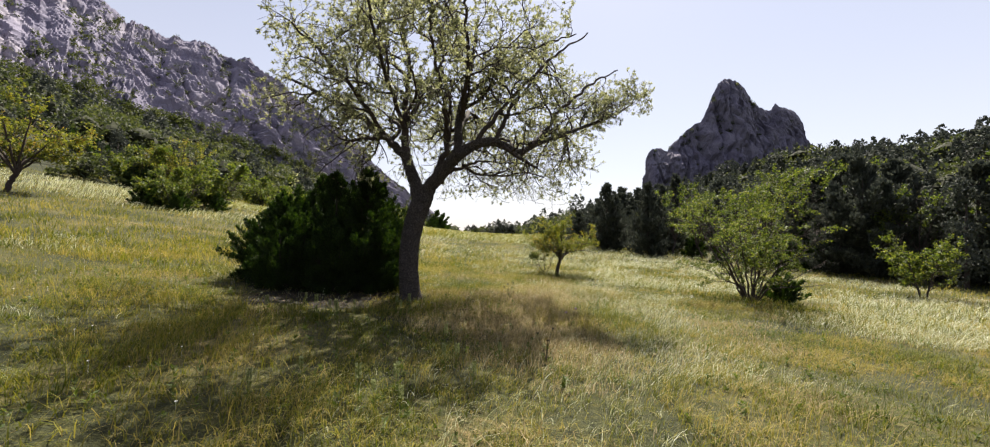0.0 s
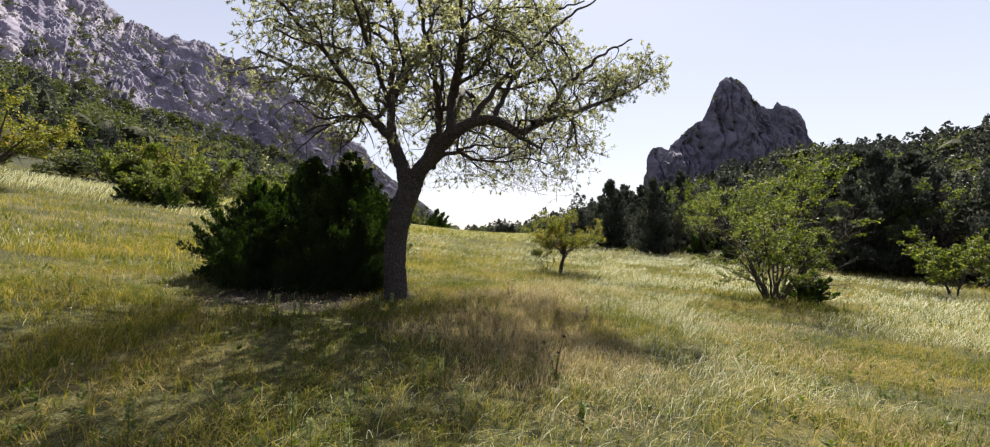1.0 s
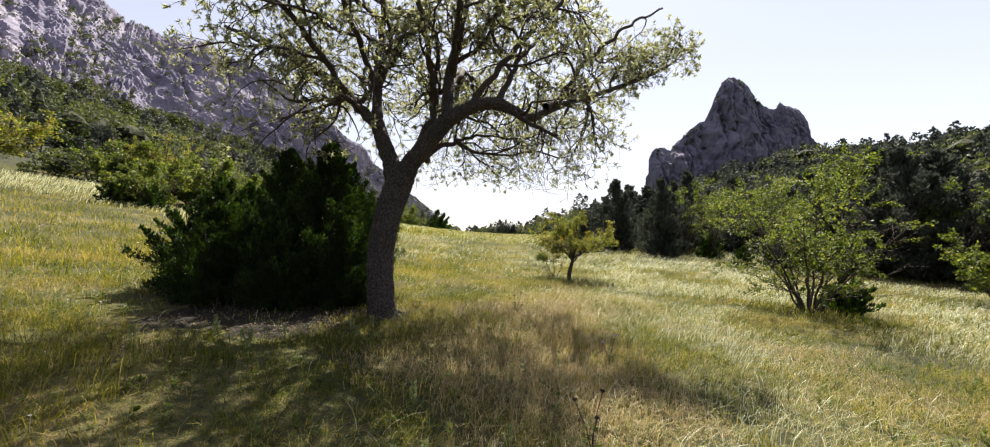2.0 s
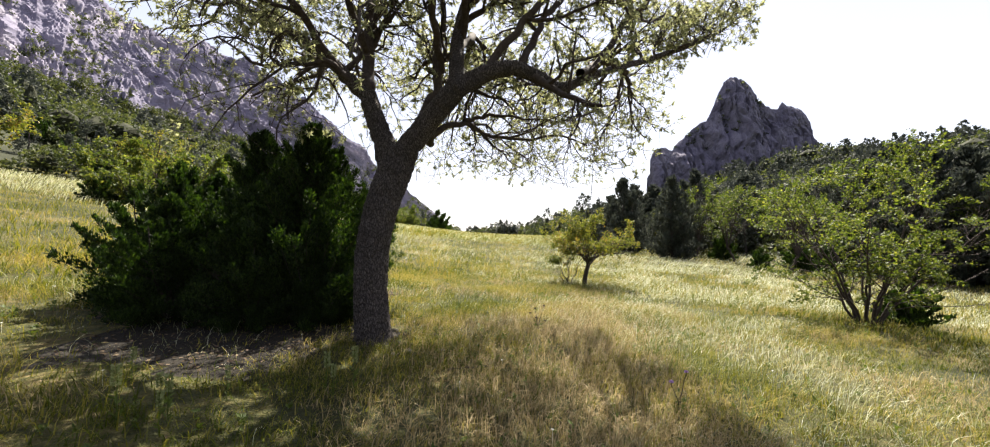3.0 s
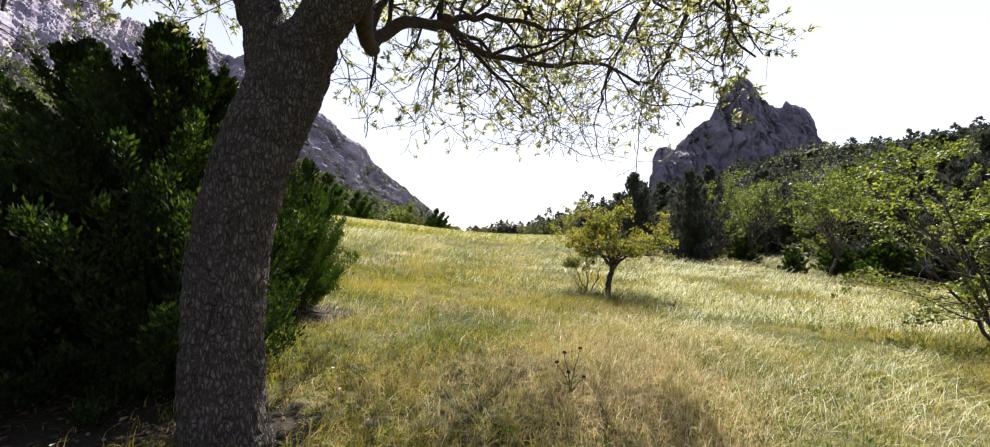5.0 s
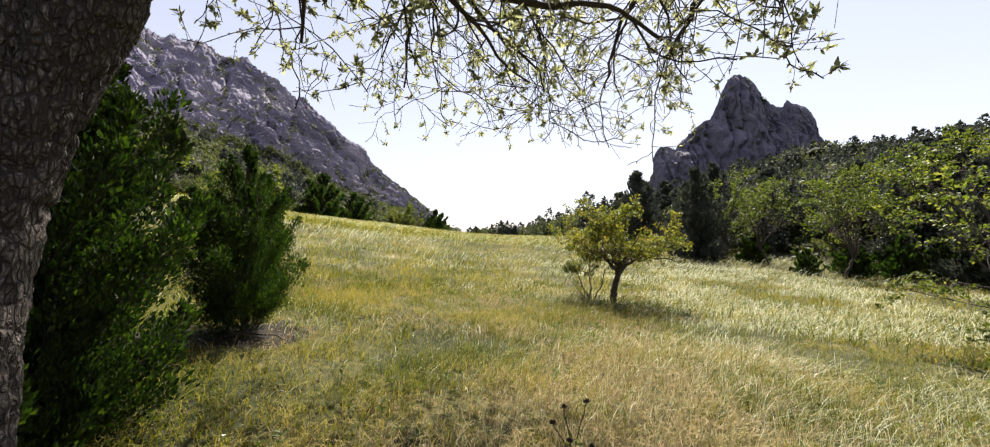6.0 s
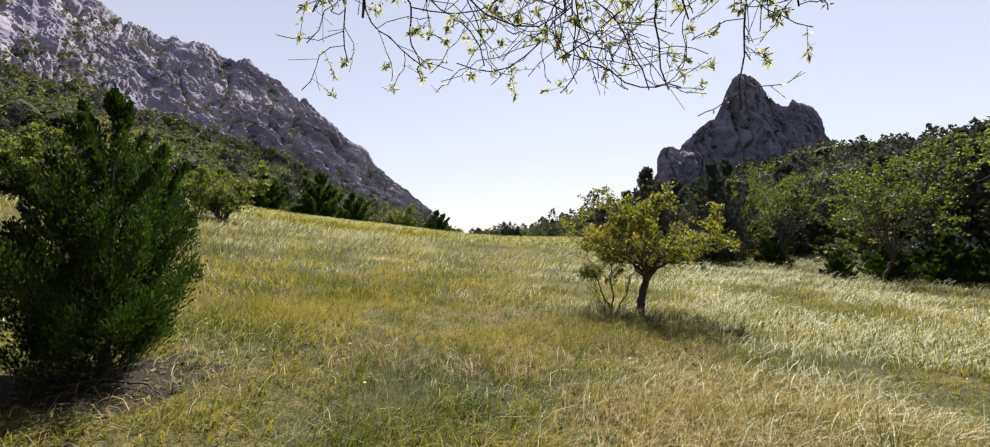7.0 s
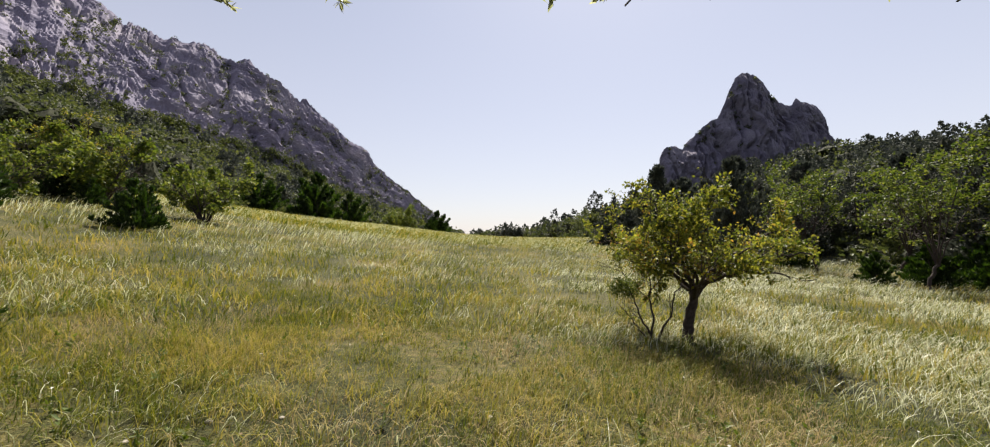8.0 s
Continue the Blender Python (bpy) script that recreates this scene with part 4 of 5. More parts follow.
def small_tree(x, y):
    """The small yellowing tree in the open grass: a crooked leaning trunk, spreading crooked limbs, a ragged dome of leaves."""
    t = thing("small_tree", x, y, ground_z(x, y) - 0.08, "small yellow-green tree on a crooked dark trunk in open grass", "tree")
    p, r = limb([(0, 0, -0.1), (0.02, 0, 0.22), (0.05, 0.02, 0.45), (0.13, 0.03, 0.68), (0.17, 0.03, 0.92)], 0.088, 0.062, 14, 1, 0.010)
    V, F = rough_tube(*resample(p, r, 50), 14, 0.010, 131, 16.0)
    mesh_ob("trunk", V, F, M_twig, t, smooth=True)
    P, R = [], []
    for k in range(13):
        flat = k < 9
        th = 2.4 * k + rng.uniform(-0.3, 0.3)
        d = np.array([math.cos(th), math.sin(th), 0.0])
        reach = rng.uniform(1.25, 1.75) if flat else rng.uniform(0.3, 0.9)
        rise = rng.uniform(0.15, 0.95) if flat else rng.uniform(1.2, 1.7)
        b = p[-1 - k % 4]
        pts = [b, b + d * reach * 0.22 + (0, 0, 0.16 + 0.15 * rise), b + d * reach * 0.5 + (0, 0, 0.18 + 0.35 * rise), b + d * reach * 0.78 + (0, 0, 0.12 + 0.75 * rise), b + d * reach + (0, 0, rise)]
        q, w = limb(pts, 0.036 if flat else 0.030, 0.008, 14, 1, 0.035)
        P.append(q), R.append(w)
        V, F = tubes(q[None], w[None], 7)
        mesh_ob("limb", V, F, M_twig, t, smooth=True)
    P, R = np.stack(P), np.stack(R)

    def dome(c):
        q = (c - np.array([0.25, 0, 1.78])) / np.array([2.15, 2.0, 1.15])
        return (q ** 2).sum(-1) < 1 + 0.45 * vnoise(c * 1.3, 17)

    A, AR = spawn(P, R, 9, (0.35, 0.9), 0.6, 0.12, 0.40, 6, 0.22, 0.55, 0.35, 0.04, dome)
    B, BR = spawn(A, AR, 8, (0.14, 0.42), 0.6, 0.08, 0.45, 4, 0.2, 0.55, 0.45, 0.04, dome)
    V, F = join([tubes(A, np.maximum(AR, 0.004), 4), tubes(B, np.maximum(BR, 0.0025), 3)])
    tagged(mesh_ob("twigwork", V, F, M_twig, t, smooth=True), kind="stuff")
    tw = B[vnoise(B[:, -1] * 1.9, 140) + 0.6 * vnoise(B[:, -1] * 4.5, 141) > -0.25]
    V, F = join([leaves_on(tw, 25, 0.060, 0.30, hang=0.12, scatter=0.05), leaves_on(B, 3, 0.05, 0.30, hang=0.1, scatter=0.02)])
    mesh_ob("crown", V, F, M_yellow, t, "ragged dome of yellow-green leaves")


small_tree(2.98, 20.1)


def thicket(x, y):
    """A few crooked bare stems, one of them bearing a dense leafy clump."""
    z = ground_z(x, y) - 0.1
    t = thing("thicket", x, y, z, "nearly bare crooked stems with one small leafy clump", "shrub")
    stems = [
        ([(0, 0, 0), (-0.10, 0.02, 0.28), (-0.24, 0.0, 0.45), (-0.30, -0.02, 0.72), (-0.46, -0.05, 0.95)], 0.022),
        ([(-0.05, 0, 0.15), (0.02, 0.05, 0.45), (-0.06, 0.08, 0.72), (0.02, 0.1, 0.98), (-0.10, 0.1, 1.25)], 0.019),
        ([(0.03, 0, 0), (0.12, -0.04, 0.30), (0.27, -0.05, 0.52), (0.30, -0.02, 0.80), (0.46, 0.0, 0.98)], 0.019),
        ([(-0.02, 0, 0.05), (-0.20, 0.1, 0.22), (-0.30, 0.15, 0.40), (-0.52, 0.2, 0.66)], 0.014),
        ([(-0.06, 0.08, 0.72), (-0.30, 0.1, 0.98), (-0.52, 0.05, 1.20), (-0.85, 0.05, 1.28)], 0.011),
    ]
    P, R = [], []
    for pts, r in stems:
        p, rr = limb(pts, r, r * 0.35, 12, 1, 0.016)
        P.append(p), R.append(rr)
        V, F = tubes(p[None], rr[None], 6)
        mesh_ob("stem", V, F, M_twig, t, smooth=True)
    A, AR = spawn(np.stack(P), np.stack(R), 5, (0.15, 0.42), 0.6, 0.1, 0.35, 5, 0.35, 0.5, 0.4)
    B, BR = spawn(A, AR, 3, (0.06, 0.16), 0.6, 0.05, 0.35, 3, 0.3, 0.6, 0.5)
    V, F = join([tubes(A, np.maximum(AR, 0.003), 4), tubes(B, np.maximum(BR, 0.002), 3)])
    tagged(mesh_ob("twigwork", V, F, M_twig, t, smooth=True), kind="stuff")
    V1, F1 = leaves_on(B, 2, 0.04, 0.28)
    n = 1500
    q = unit(n) * (rng.random(n) ** 0.4)[:, None] * np.array([0.26, 0.20, 0.15]) * (1 + 0.3 * vnoise(unit(n) * 2, 3))[:, None]
    L = 0.036 * rng.uniform(0.6, 1.3, n)
    V2, F2 = leaf_mesh(q + np.array([-0.46, -0.05, 0.93]), nrm(q + 0.3 * unit(n)), unit(n) + np.array([0, 0, 0.6]), L, L * 0.3)
    V, F = join([(V1, F1), (V2, F2)])
    mesh_ob("crown", V, F, M_shrub, t, "small dense green leafy clump")


thicket(2.42, 20.0)

# the large many-stemmed shrub on the low side
shrub = settle(broadleaf("shrub", 4.1, 13, 1.9, 0.036, 50, M_shrub, 0.060, "tall many-stemmed green shrub with bare lower stems", "shrub", low=0.12, leaf_w=0.34), 8.95, 15.75, 20, 1.18, 1.0, sink=0.12)
settle(broadleaf("sapling", 3.3, 6, 1.1, 0.03, 30, M_shrub, 0.11, "bright green young shrub before dark wood", "shrub", low=0.2), 18.9, 19.4, 0, sink=0.12)


# ---- mid-distance bushes and trees of the meadow's edges ----
TREE_A = settle(broadleaf("broadleaf_tree", 4.6, 7, 1.8, 0.065, 20, M_edge_leaf, 0.13, "light green broad-leaved tree at the wood's edge", "tree", 0.9, 1.0, "trees at the wood's edge", low=0.1), 22.3, 36.2, 0, 1.25)
BUSH_A = settle(broadleaf("bush", 2.4, 12, 1.7, 0.04, 24, M_shrub, 0.14, "rounded green bush on the grassy slope", "bush", 0, 1.0, "bushes on the slope", low=0.05), -16.7, 36.6, 0, 1.3)
DARK_A = settle(juniper(5.6, 2.0, 110, 90, "tall dark juniper at the wood's edge", 4, 0.0, 0.20, "juniper_tree", 0.22, 2.3, M_wood_dark), 14.3, 38.5, 0, 1.2)
LOW_A = settle(juniper(1.6, 1.1, 70, 80, "low rounded juniper bush in the meadow", 4, 0.0, 0.13, "juniper_bush", 0.22, 2.2, M_juniper_young), -14.6, 29.7, 0, 1.25)

for x, y, s, r in ((18.3, 31.0, 0.92, 0), (18.7, 37.4, 0.95, 140), (18.3, 42.5, 1.1, 40), (25.0, 33.0, 1.25, 90), (25.5, 25.5, 0.9, 200), (24.0, 46.0, 1.0, 10), (28.5, 21.5, 1.1, 300), (33, 27, 1.3, 120), (30, 36, 1.25, 60)):
    put(TREE_A, x, y, r, s)
for x, y, s, r in ((12.4, 45.0, 1.12, 60), (24.4, 26.8, 0.95, 45), (22.9, 28.6, 0.85, 15), (27.0, 27.2, 1.0, 160), (14.0, 49.5, 0.95, 80), (19.0, 46.5, 1.15, 190), (12.2, 58, 0.9, 20), (24.5, 28.5, 1.2, 270), (27.0, 24.0, 1.4, 33), (29.5, 31.5, 1.35, 130), (35.5, 36.0, 1.4, 220), (27.0, 19.0, 1.1, 310), (32.0, 20.5, 1.4, 75), (26.5, 34.5, 1.5, 0), (29.0, 35.0, 1.75, 50), (31.0, 38.5, 1.7, 160), (28.0, 29.5, 1.55, 210), (15.8, 60.5, 1.35, 0), (18.6, 59.5, 1.5, 100), (21.6, 60.5, 1.6, 220), (24.6, 61.5, 1.5, 20), (27.6, 60.0, 1.6, 80), (20.2, 64.0, 1.7, 150), (32.5, 46.0, 1.5, 40), (27.5, 50.0, 1.6, 70), (23.5, 53.0, 1.4, 200)):
    put(DARK_A, x, y, r, s * (1.15 if y > 55 else 1.05), s * (0.72 if y > 55 or x > 25 else 0.95))
for x, y, s, r in ((-23.4, 32.2, 1.05, 50), (-25.3, 39.0, 1.5, 120), (-19.6, 96.0, 1.7, 60), (-16.9, 94.0, 1.0, 10), (-31.0, 58.0, 1.4, 33), (-37.5, 46.0, 1.6, 80)):
    put(BUSH_A, x, y, r, s, sink=0.28 * s)
for x, y, s, r in ((-24.6, 31.0, 0.9, 20), (-22.2, 31.2, 0.75, 220), (-48.0, 52.0, 1.7, 80), (-56.0, 56.0, 1.5, 10), (-25.4, 70.8, 3.2, 190), (-21.4, 73.0, 2.2, 40), (-13.5, 95.8, 1.4, 0), (-27.5, 97, 0.9, 0), (-22.5, 98, 0.7, 0), (10.1, 15.9, 0.6, 10), (-26.6, 37.4, 1.0, 70), (-23.0, 36.4, 0.75, 150), (21.0, 33.5, 0.9, 0), (19.6, 31.9, 0.95, 200), (21.4, 31.0, 1.15, 30), (17.3, 32.3, 0.7, 120), (22.6, 29.6, 1.2, 300), (23.5, 32.5, 1.3, 70), (25.5, 29.0, 1.4, 10), (19.0, 39.5, 1.0, 140), (-13.0, 103.0, 2.6, 20), (-33.5, 71.0, 2.6, 70), (-31, 47.0, 1.1, 20), (-36.8, 44.8, 1.5, 50)):
    put(LOW_A, x, y, r, s)
OLIVE = settle(broadleaf("broadleaf_tree", 4.2, 10, 2.3, 0.11, 34, M_yellow, 0.12, "olive-brown leaved tree standing on the slope", "tree", 0.8, 1.0, low=0.25), -27.9, 25.5, 0, 1.3)
put(OLIVE, -35.0, 47.4, 100, 1.05)


# ---- the woods on both slopes ----
def clump_tree(C, height, radius, n, size, dark):
    """Leaf clumps of one far tree."""
    d = unit(n)
    d[:, 2] = rng.uniform(-0.9, 1.0, n)
    d = nrm(d)
    if dark:
        f = rng.random(n) ** 0.8
        r = radius * 0.75 * (1 - f ** 1.6) ** 0.8 * np.sqrt(rng.uniform(0.4, 1, n))
        th = rng.uniform(0, 2 * np.pi, n)
        P = np.stack([r * np.cos(th), r * np.sin(th), f * height], -1)
    else:
        lob = 1 + 0.35 * vnoise(d * 2.2 + C, 7)
        P = d * (radius * lob * rng.uniform(0.55, 1.0, n) ** 0.5)[:, None] * np.array([1, 1, 0.5 * height / radius]) + np.array([0, 0, height * 0.52])
    return P + C


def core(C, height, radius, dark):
    """An added dark mass inside a far crown, hidden behind its leaves, that blocks light."""
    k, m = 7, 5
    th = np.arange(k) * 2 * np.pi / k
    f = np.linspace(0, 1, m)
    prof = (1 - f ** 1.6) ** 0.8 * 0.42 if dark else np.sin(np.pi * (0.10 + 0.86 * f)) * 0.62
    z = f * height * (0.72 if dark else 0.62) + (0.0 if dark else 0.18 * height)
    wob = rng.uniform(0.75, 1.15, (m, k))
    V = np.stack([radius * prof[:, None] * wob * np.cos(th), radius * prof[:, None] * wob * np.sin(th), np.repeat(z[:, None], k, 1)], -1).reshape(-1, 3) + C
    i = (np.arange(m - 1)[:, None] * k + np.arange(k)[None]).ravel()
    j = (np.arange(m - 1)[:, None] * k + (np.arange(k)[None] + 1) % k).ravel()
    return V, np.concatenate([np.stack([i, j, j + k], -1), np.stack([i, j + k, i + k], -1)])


def edge_tree(dark, label):
    """A tree of the wood's edge, seen from some way off: trunk and a crown of leaf sprays in lobes."""
    t = thing("juniper_tree" if dark else "broadleaf_tree", 0, 0, 0, label, "tree", "trees at the wood's edge")
    height, radius = (5.6, 1.8) if dark else (4.6, 2.3)
    p, r = limb([(0, 0, -0.3), (0.1, 0, 1.2), (0.05, 0.1, 2.6), (0.1, 0, height * 0.8)], 0.11, 0.03, 8)
    V, F = tubes(p[None], r[None], 6)
    mesh_ob("trunk", V, F, M_twig, t, smooth=True)
    lobes = 22 if dark else 24
    C = clump_tree(np.zeros(3), height * 0.9, radius * 0.8, lobes, 1, dark)
    k = 52 if dark else 46
    ci = np.repeat(np.arange(lobes), k)
    n = len(ci)
    q = unit(n) * (rng.random(n) ** 0.45)[:, None] * (np.array([0.42, 0.42, 0.75]) if dark else np.array([0.72, 0.72, 0.5]))
    L = (0.21 if dark else 0.23) * rng.uniform(0.6, 1.4, n)
    V, F = leaf_mesh(C[ci] + q, nrm(unit(n) + np.array([0, 0, 0.8 if dark else 0])), unit(n) + np.array([0, 0, 0.4]), L, L * (0.24 if dark else 0.34), 0.4)
    mesh_ob("crown", V, F, M_wood_dark if dark else M_wood_leaf, t)
    return t


def wood_edge():
    kinds = [edge_tree(False, "green broad-leaved tree at the wood's edge"), edge_tree(True, "dark juniper tree at the wood's edge"), edge_tree(False, "green broad-leaved tree among junipers"), edge_tree(True, "dark pointed juniper in the wood")]
    for ob, (x, y) in zip(kinds, ((27.5, 34.0), (24.5, 22.5), (26.0, 40.0), (21.0, 50.0))):
        settle(ob, x, y, 0, 1.1)
    spots = [(27.5, 34.0), (24.5, 22.5), (26.0, 40.0), (21.0, 50.0)]
    n = 0
    while n < 64:
        if n < 46:
            y = 12 + 85 * rng.random() ** 1.2
            x = edge_right(y) + 0.5 + 20 * rng.random() ** 1.5
        else:
            y = 36 + 70 * rng.random()
            x = edge_left(y) - 1 - 16 * rng.random()
        if abs(x) > 1.35 * y or any((x - a) ** 2 + (y - b) ** 2 < 7 for a, b in spots):
            continue
        spots.append((x, y))
        ob = kinds[int(rng.integers(0, 4))]
        put(ob, x, y, rng.uniform(0, 360), rng.uniform(0.75, 1.3) * (0.8 if x < 0 else 1), sink=0.1)
        n += 1


wood_edge()


def understory():
    """Low scrub that closes the foot of the wood."""
    parts = []
    for _ in range(260):
        if rng.random() < 0.62:
            y = 13 + 100 * rng.random() ** 1.3
            x = edge_right(y) + rng.uniform(0.0, 9.0)
        else:
            y = 34 + 90 * rng.random()
            x = edge_left(y) - rng.uniform(-1.0, 10.0)
        if abs(x) > 1.35 * y:
            continue
        n = 90
        hh = rng.uniform(0.7, 1.9)
        P = clump_tree(np.array([x, y, ground_z(x, y) - 0.1]), hh, hh * rng.uniform(0.6, 1.0), n, 1, False)
        L = 0.26 * rng.uniform(0.6, 1.4, n) * (1 + math.hypot(x, y) / 150)
        parts.append(leaf_mesh(P, unit(n), unit(n) + np.array([0, 0, 0.5]), L, L * 0.32))
    V, F = join(parts)
    tagged(mesh_ob("undergrowth", V, F, M_wood_leaf), "low green scrub along the foot of the wood", "undergrowth", kind="stuff")


understory()


def woods():
    green, dark, shade = [], [], []
    spots = []
    tries = 0
    while len(spots) < 2300 and tries < 90000:
        tries += 1
        if rng.random() < 0.45:
            y = 8 + 300 * rng.random() ** 1.25
            e = edge_right(y)
            x = e + 3 + (170 + 0.3 * y) * rng.random() ** 1.25
        elif rng.random() < 0.86:
            y = 20 + 330 * rng.random() ** 1.15
            x = edge_left(y) - 2 - 190 * rng.random() ** 1.1
        else:
            y, x = 245 + 18 * rng.random(), -14 + 75 * rng.random()
        if abs(x) > 1.35 * y + 12:
            continue
        d = math.hypot(x, y)
        need = (1.5 + d * 0.011) ** 2 if y < 240 else 4
        if any((x - a) ** 2 + (y - b) ** 2 < need * (1.5 if x > 0 else 0.9) for a, b in spots[-400:]):
            continue
        spots.append((x, y))
    X, Y = np.array(spots).T
    Z = land(X, Y)
    for x, y, z in zip(X, Y, Z):
        d = math.hypot(x, y)
        jd = rng.random() < (0.55 if x > 0 else 0.36) + 0.3 * float(vnoise(np.array([[x * 0.05, y * 0.05, 0]]), 77)[0])
        h = (2.4 + 4.2 * rng.random() ** 1.5) * (1.3 if jd else 1) * (0.9 if x < 0 else 1.05)
        h *= 1 + d / 900
        r = h * rng.uniform(0.45, 0.66) * (0.8 if jd else 1) * (1 + d / 600)
        n = int(np.clip(30000 / d, 130, 600))
        size = np.clip(d * 0.0050, 0.20, 1.2)
        P = clump_tree(np.array([x, y, z - 0.2]), h, r, n, size, jd)
        D = nrm(unit(n) + np.array([0, 0, 0.5 if jd else 0.0]))
        L = size * rng.uniform(0.6, 1.4, n)
        (dark if jd else green).append(leaf_mesh(P, D, unit(n) + np.array([0, 0, 0.5]), L, L * 0.36, 0.4))
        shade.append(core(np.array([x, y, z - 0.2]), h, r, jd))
    # the added light-blocking cores borrow the dark wood-floor colour
    for nm, parts, mat, lab in (("crown_light_block", shade, M_under, "added dark cores inside the far crowns that block light"), ("woodland", green, M_wood_leaf, "mixed green broad-leaved wood covering the slopes"), ("juniper_wood", dark, M_wood_dark, "dark junipers scattered through the wooded slopes")):
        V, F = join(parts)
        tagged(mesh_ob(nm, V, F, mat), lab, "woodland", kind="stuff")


woods()


# ---- scrub on the rock ----
def rock_scrub():
    """Bushes rooted on ledges and in the gullies of the flank."""
    parts = []
    odds = np.exp(-ROCK_GULLY / 0.10) + 0.10
    pick = rng.choice(len(ROCK_FACE), 1300, replace=False, p=odds / odds.sum())
    for c in ROCK_FACE[pick]:
        n = 30
        h = rng.uniform(0.9, 3.2)
        P = clump_tree(c - np.array([0, 0, 0.8]), h, h * 0.75, n, 1.0, False)
        L = 0.9 * rng.uniform(0.6, 1.4, n)
        parts.append(leaf_mesh(P, unit(n), unit(n), L, L * 0.36))
    for c in ROCK_FOOT[rng.choice(len(ROCK_FOOT), 420, replace=False)]:
        n = 120
        h = rng.uniform(3.0, 6.5)
        P = clump_tree(c - np.array([0, 0, 1.0]), h, h * 0.6, n, 1.0, False)
        L = 0.95 * rng.uniform(0.6, 1.4, n)
        parts.append(leaf_mesh(P, unit(n), unit(n) + np.array([0, 0, 0.5]), L, L * 0.36))
    for c in PEAK_LEDGES[rng.choice(len(PEAK_LEDGES), 70, replace=False)]:
        n = 30
        h = rng.uniform(1.0, 2.6)
        P = clump_tree(c - np.array([0, 0.6, 0.8]), h, h * 0.75, n, 1.0, False)
        L = 0.8 * rng.uniform(0.6, 1.4, n)
        parts.append(leaf_mesh(P, unit(n), unit(n), L, L * 0.36))
    V, F = join(parts)
    tagged(mesh_ob("rock_scrub", V, F, M_wood_leaf), "dark scrub growing in gullies of the rock", "scrub", kind="stuff")


rock_scrub()


# ---- grass ----
def blades(x, y, h, lean, width, wind=(0.9, -0.25), segs=3, jitter=0.6):
    """Curved blades rooted on the land."""
    n = len(x)
    base = np.stack([x, y, land(x, y) - 0.01], -1)
    th = rng.uniform(0, 2 * np.pi, n)
    d = np.stack([wind[0] + jitter * np.cos(th) * 1.4, wind[1] + jitter * np.sin(th) * 1.4, 0 * th], -1)
    d = nrm(d)
    s = np.stack([-d[:, 1], d[:, 0], 0 * th], -1)
    turn = rng.uniform(-1, 1, n)[:, None]
    s = nrm(s + d * turn)
    rows = []
    for k in range(segs + 1):
        t = k / segs
        c = base + np.array([0, 0, 1.0]) * (h * (t - 0.42 * lean * t ** 2.4))[:, None] + d * (h * lean * t ** 1.9)[:, None]
        if k < segs:
            w = (width * (1 - 0.75 * t))[:, None]
            rows += [c - s * w, c + s * w]
        else:
            rows.append(c)
    m = len(rows)
    V = np.stack(rows, 1).reshape(-1, 3)
    i = np.arange(n)[:, None] * m
    F = []
    for k in range(segs - 1):
        F.append(i + [[2 * k, 2 * k + 1, 2 * k + 3, 2 * k + 2]])
    F = [np.concatenate(F)] if F else []
    F.append(i + [[2 * segs - 2, 2 * segs - 1, 2 * segs]])
    return V, F


def scatter(n, x0, x1, y0, y1, keep):
    out = np.zeros((0, 2))
    while len(out) < n:
        p = np.stack([rng.uniform(x0, x1, 2 * n), rng.uniform(y0, y1, 2 * n)], -1)
        out = np.concatenate([out, p[keep(p[:, 0], p[:, 1])]])
    return out[:n, 0], out[:n, 1]


def seen_near(x, y):
    d = np.hypot(x, np.maximum(np.abs(y - np.clip(y, 1.7, 14.5)), 0) + 1e-3)
    inview = np.abs(x) < 1.3 * (y - 1.2)
    tuft = 0.55 + 0.75 * vnoise(xyz(x * 3.1, y * 3.1), 9) + 0.7 * vnoise(xyz(x * 0.7, y * 0.7), 10)
    bare = np.clip(litter_shade_at(x, y) * 1.7, 0, 0.94)
    return inview & (rng.random(len(x)) < np.clip(tuft, 0.18, 1) * np.exp(-np.maximum(d - 5, 0) / 7) * (1 - bare))


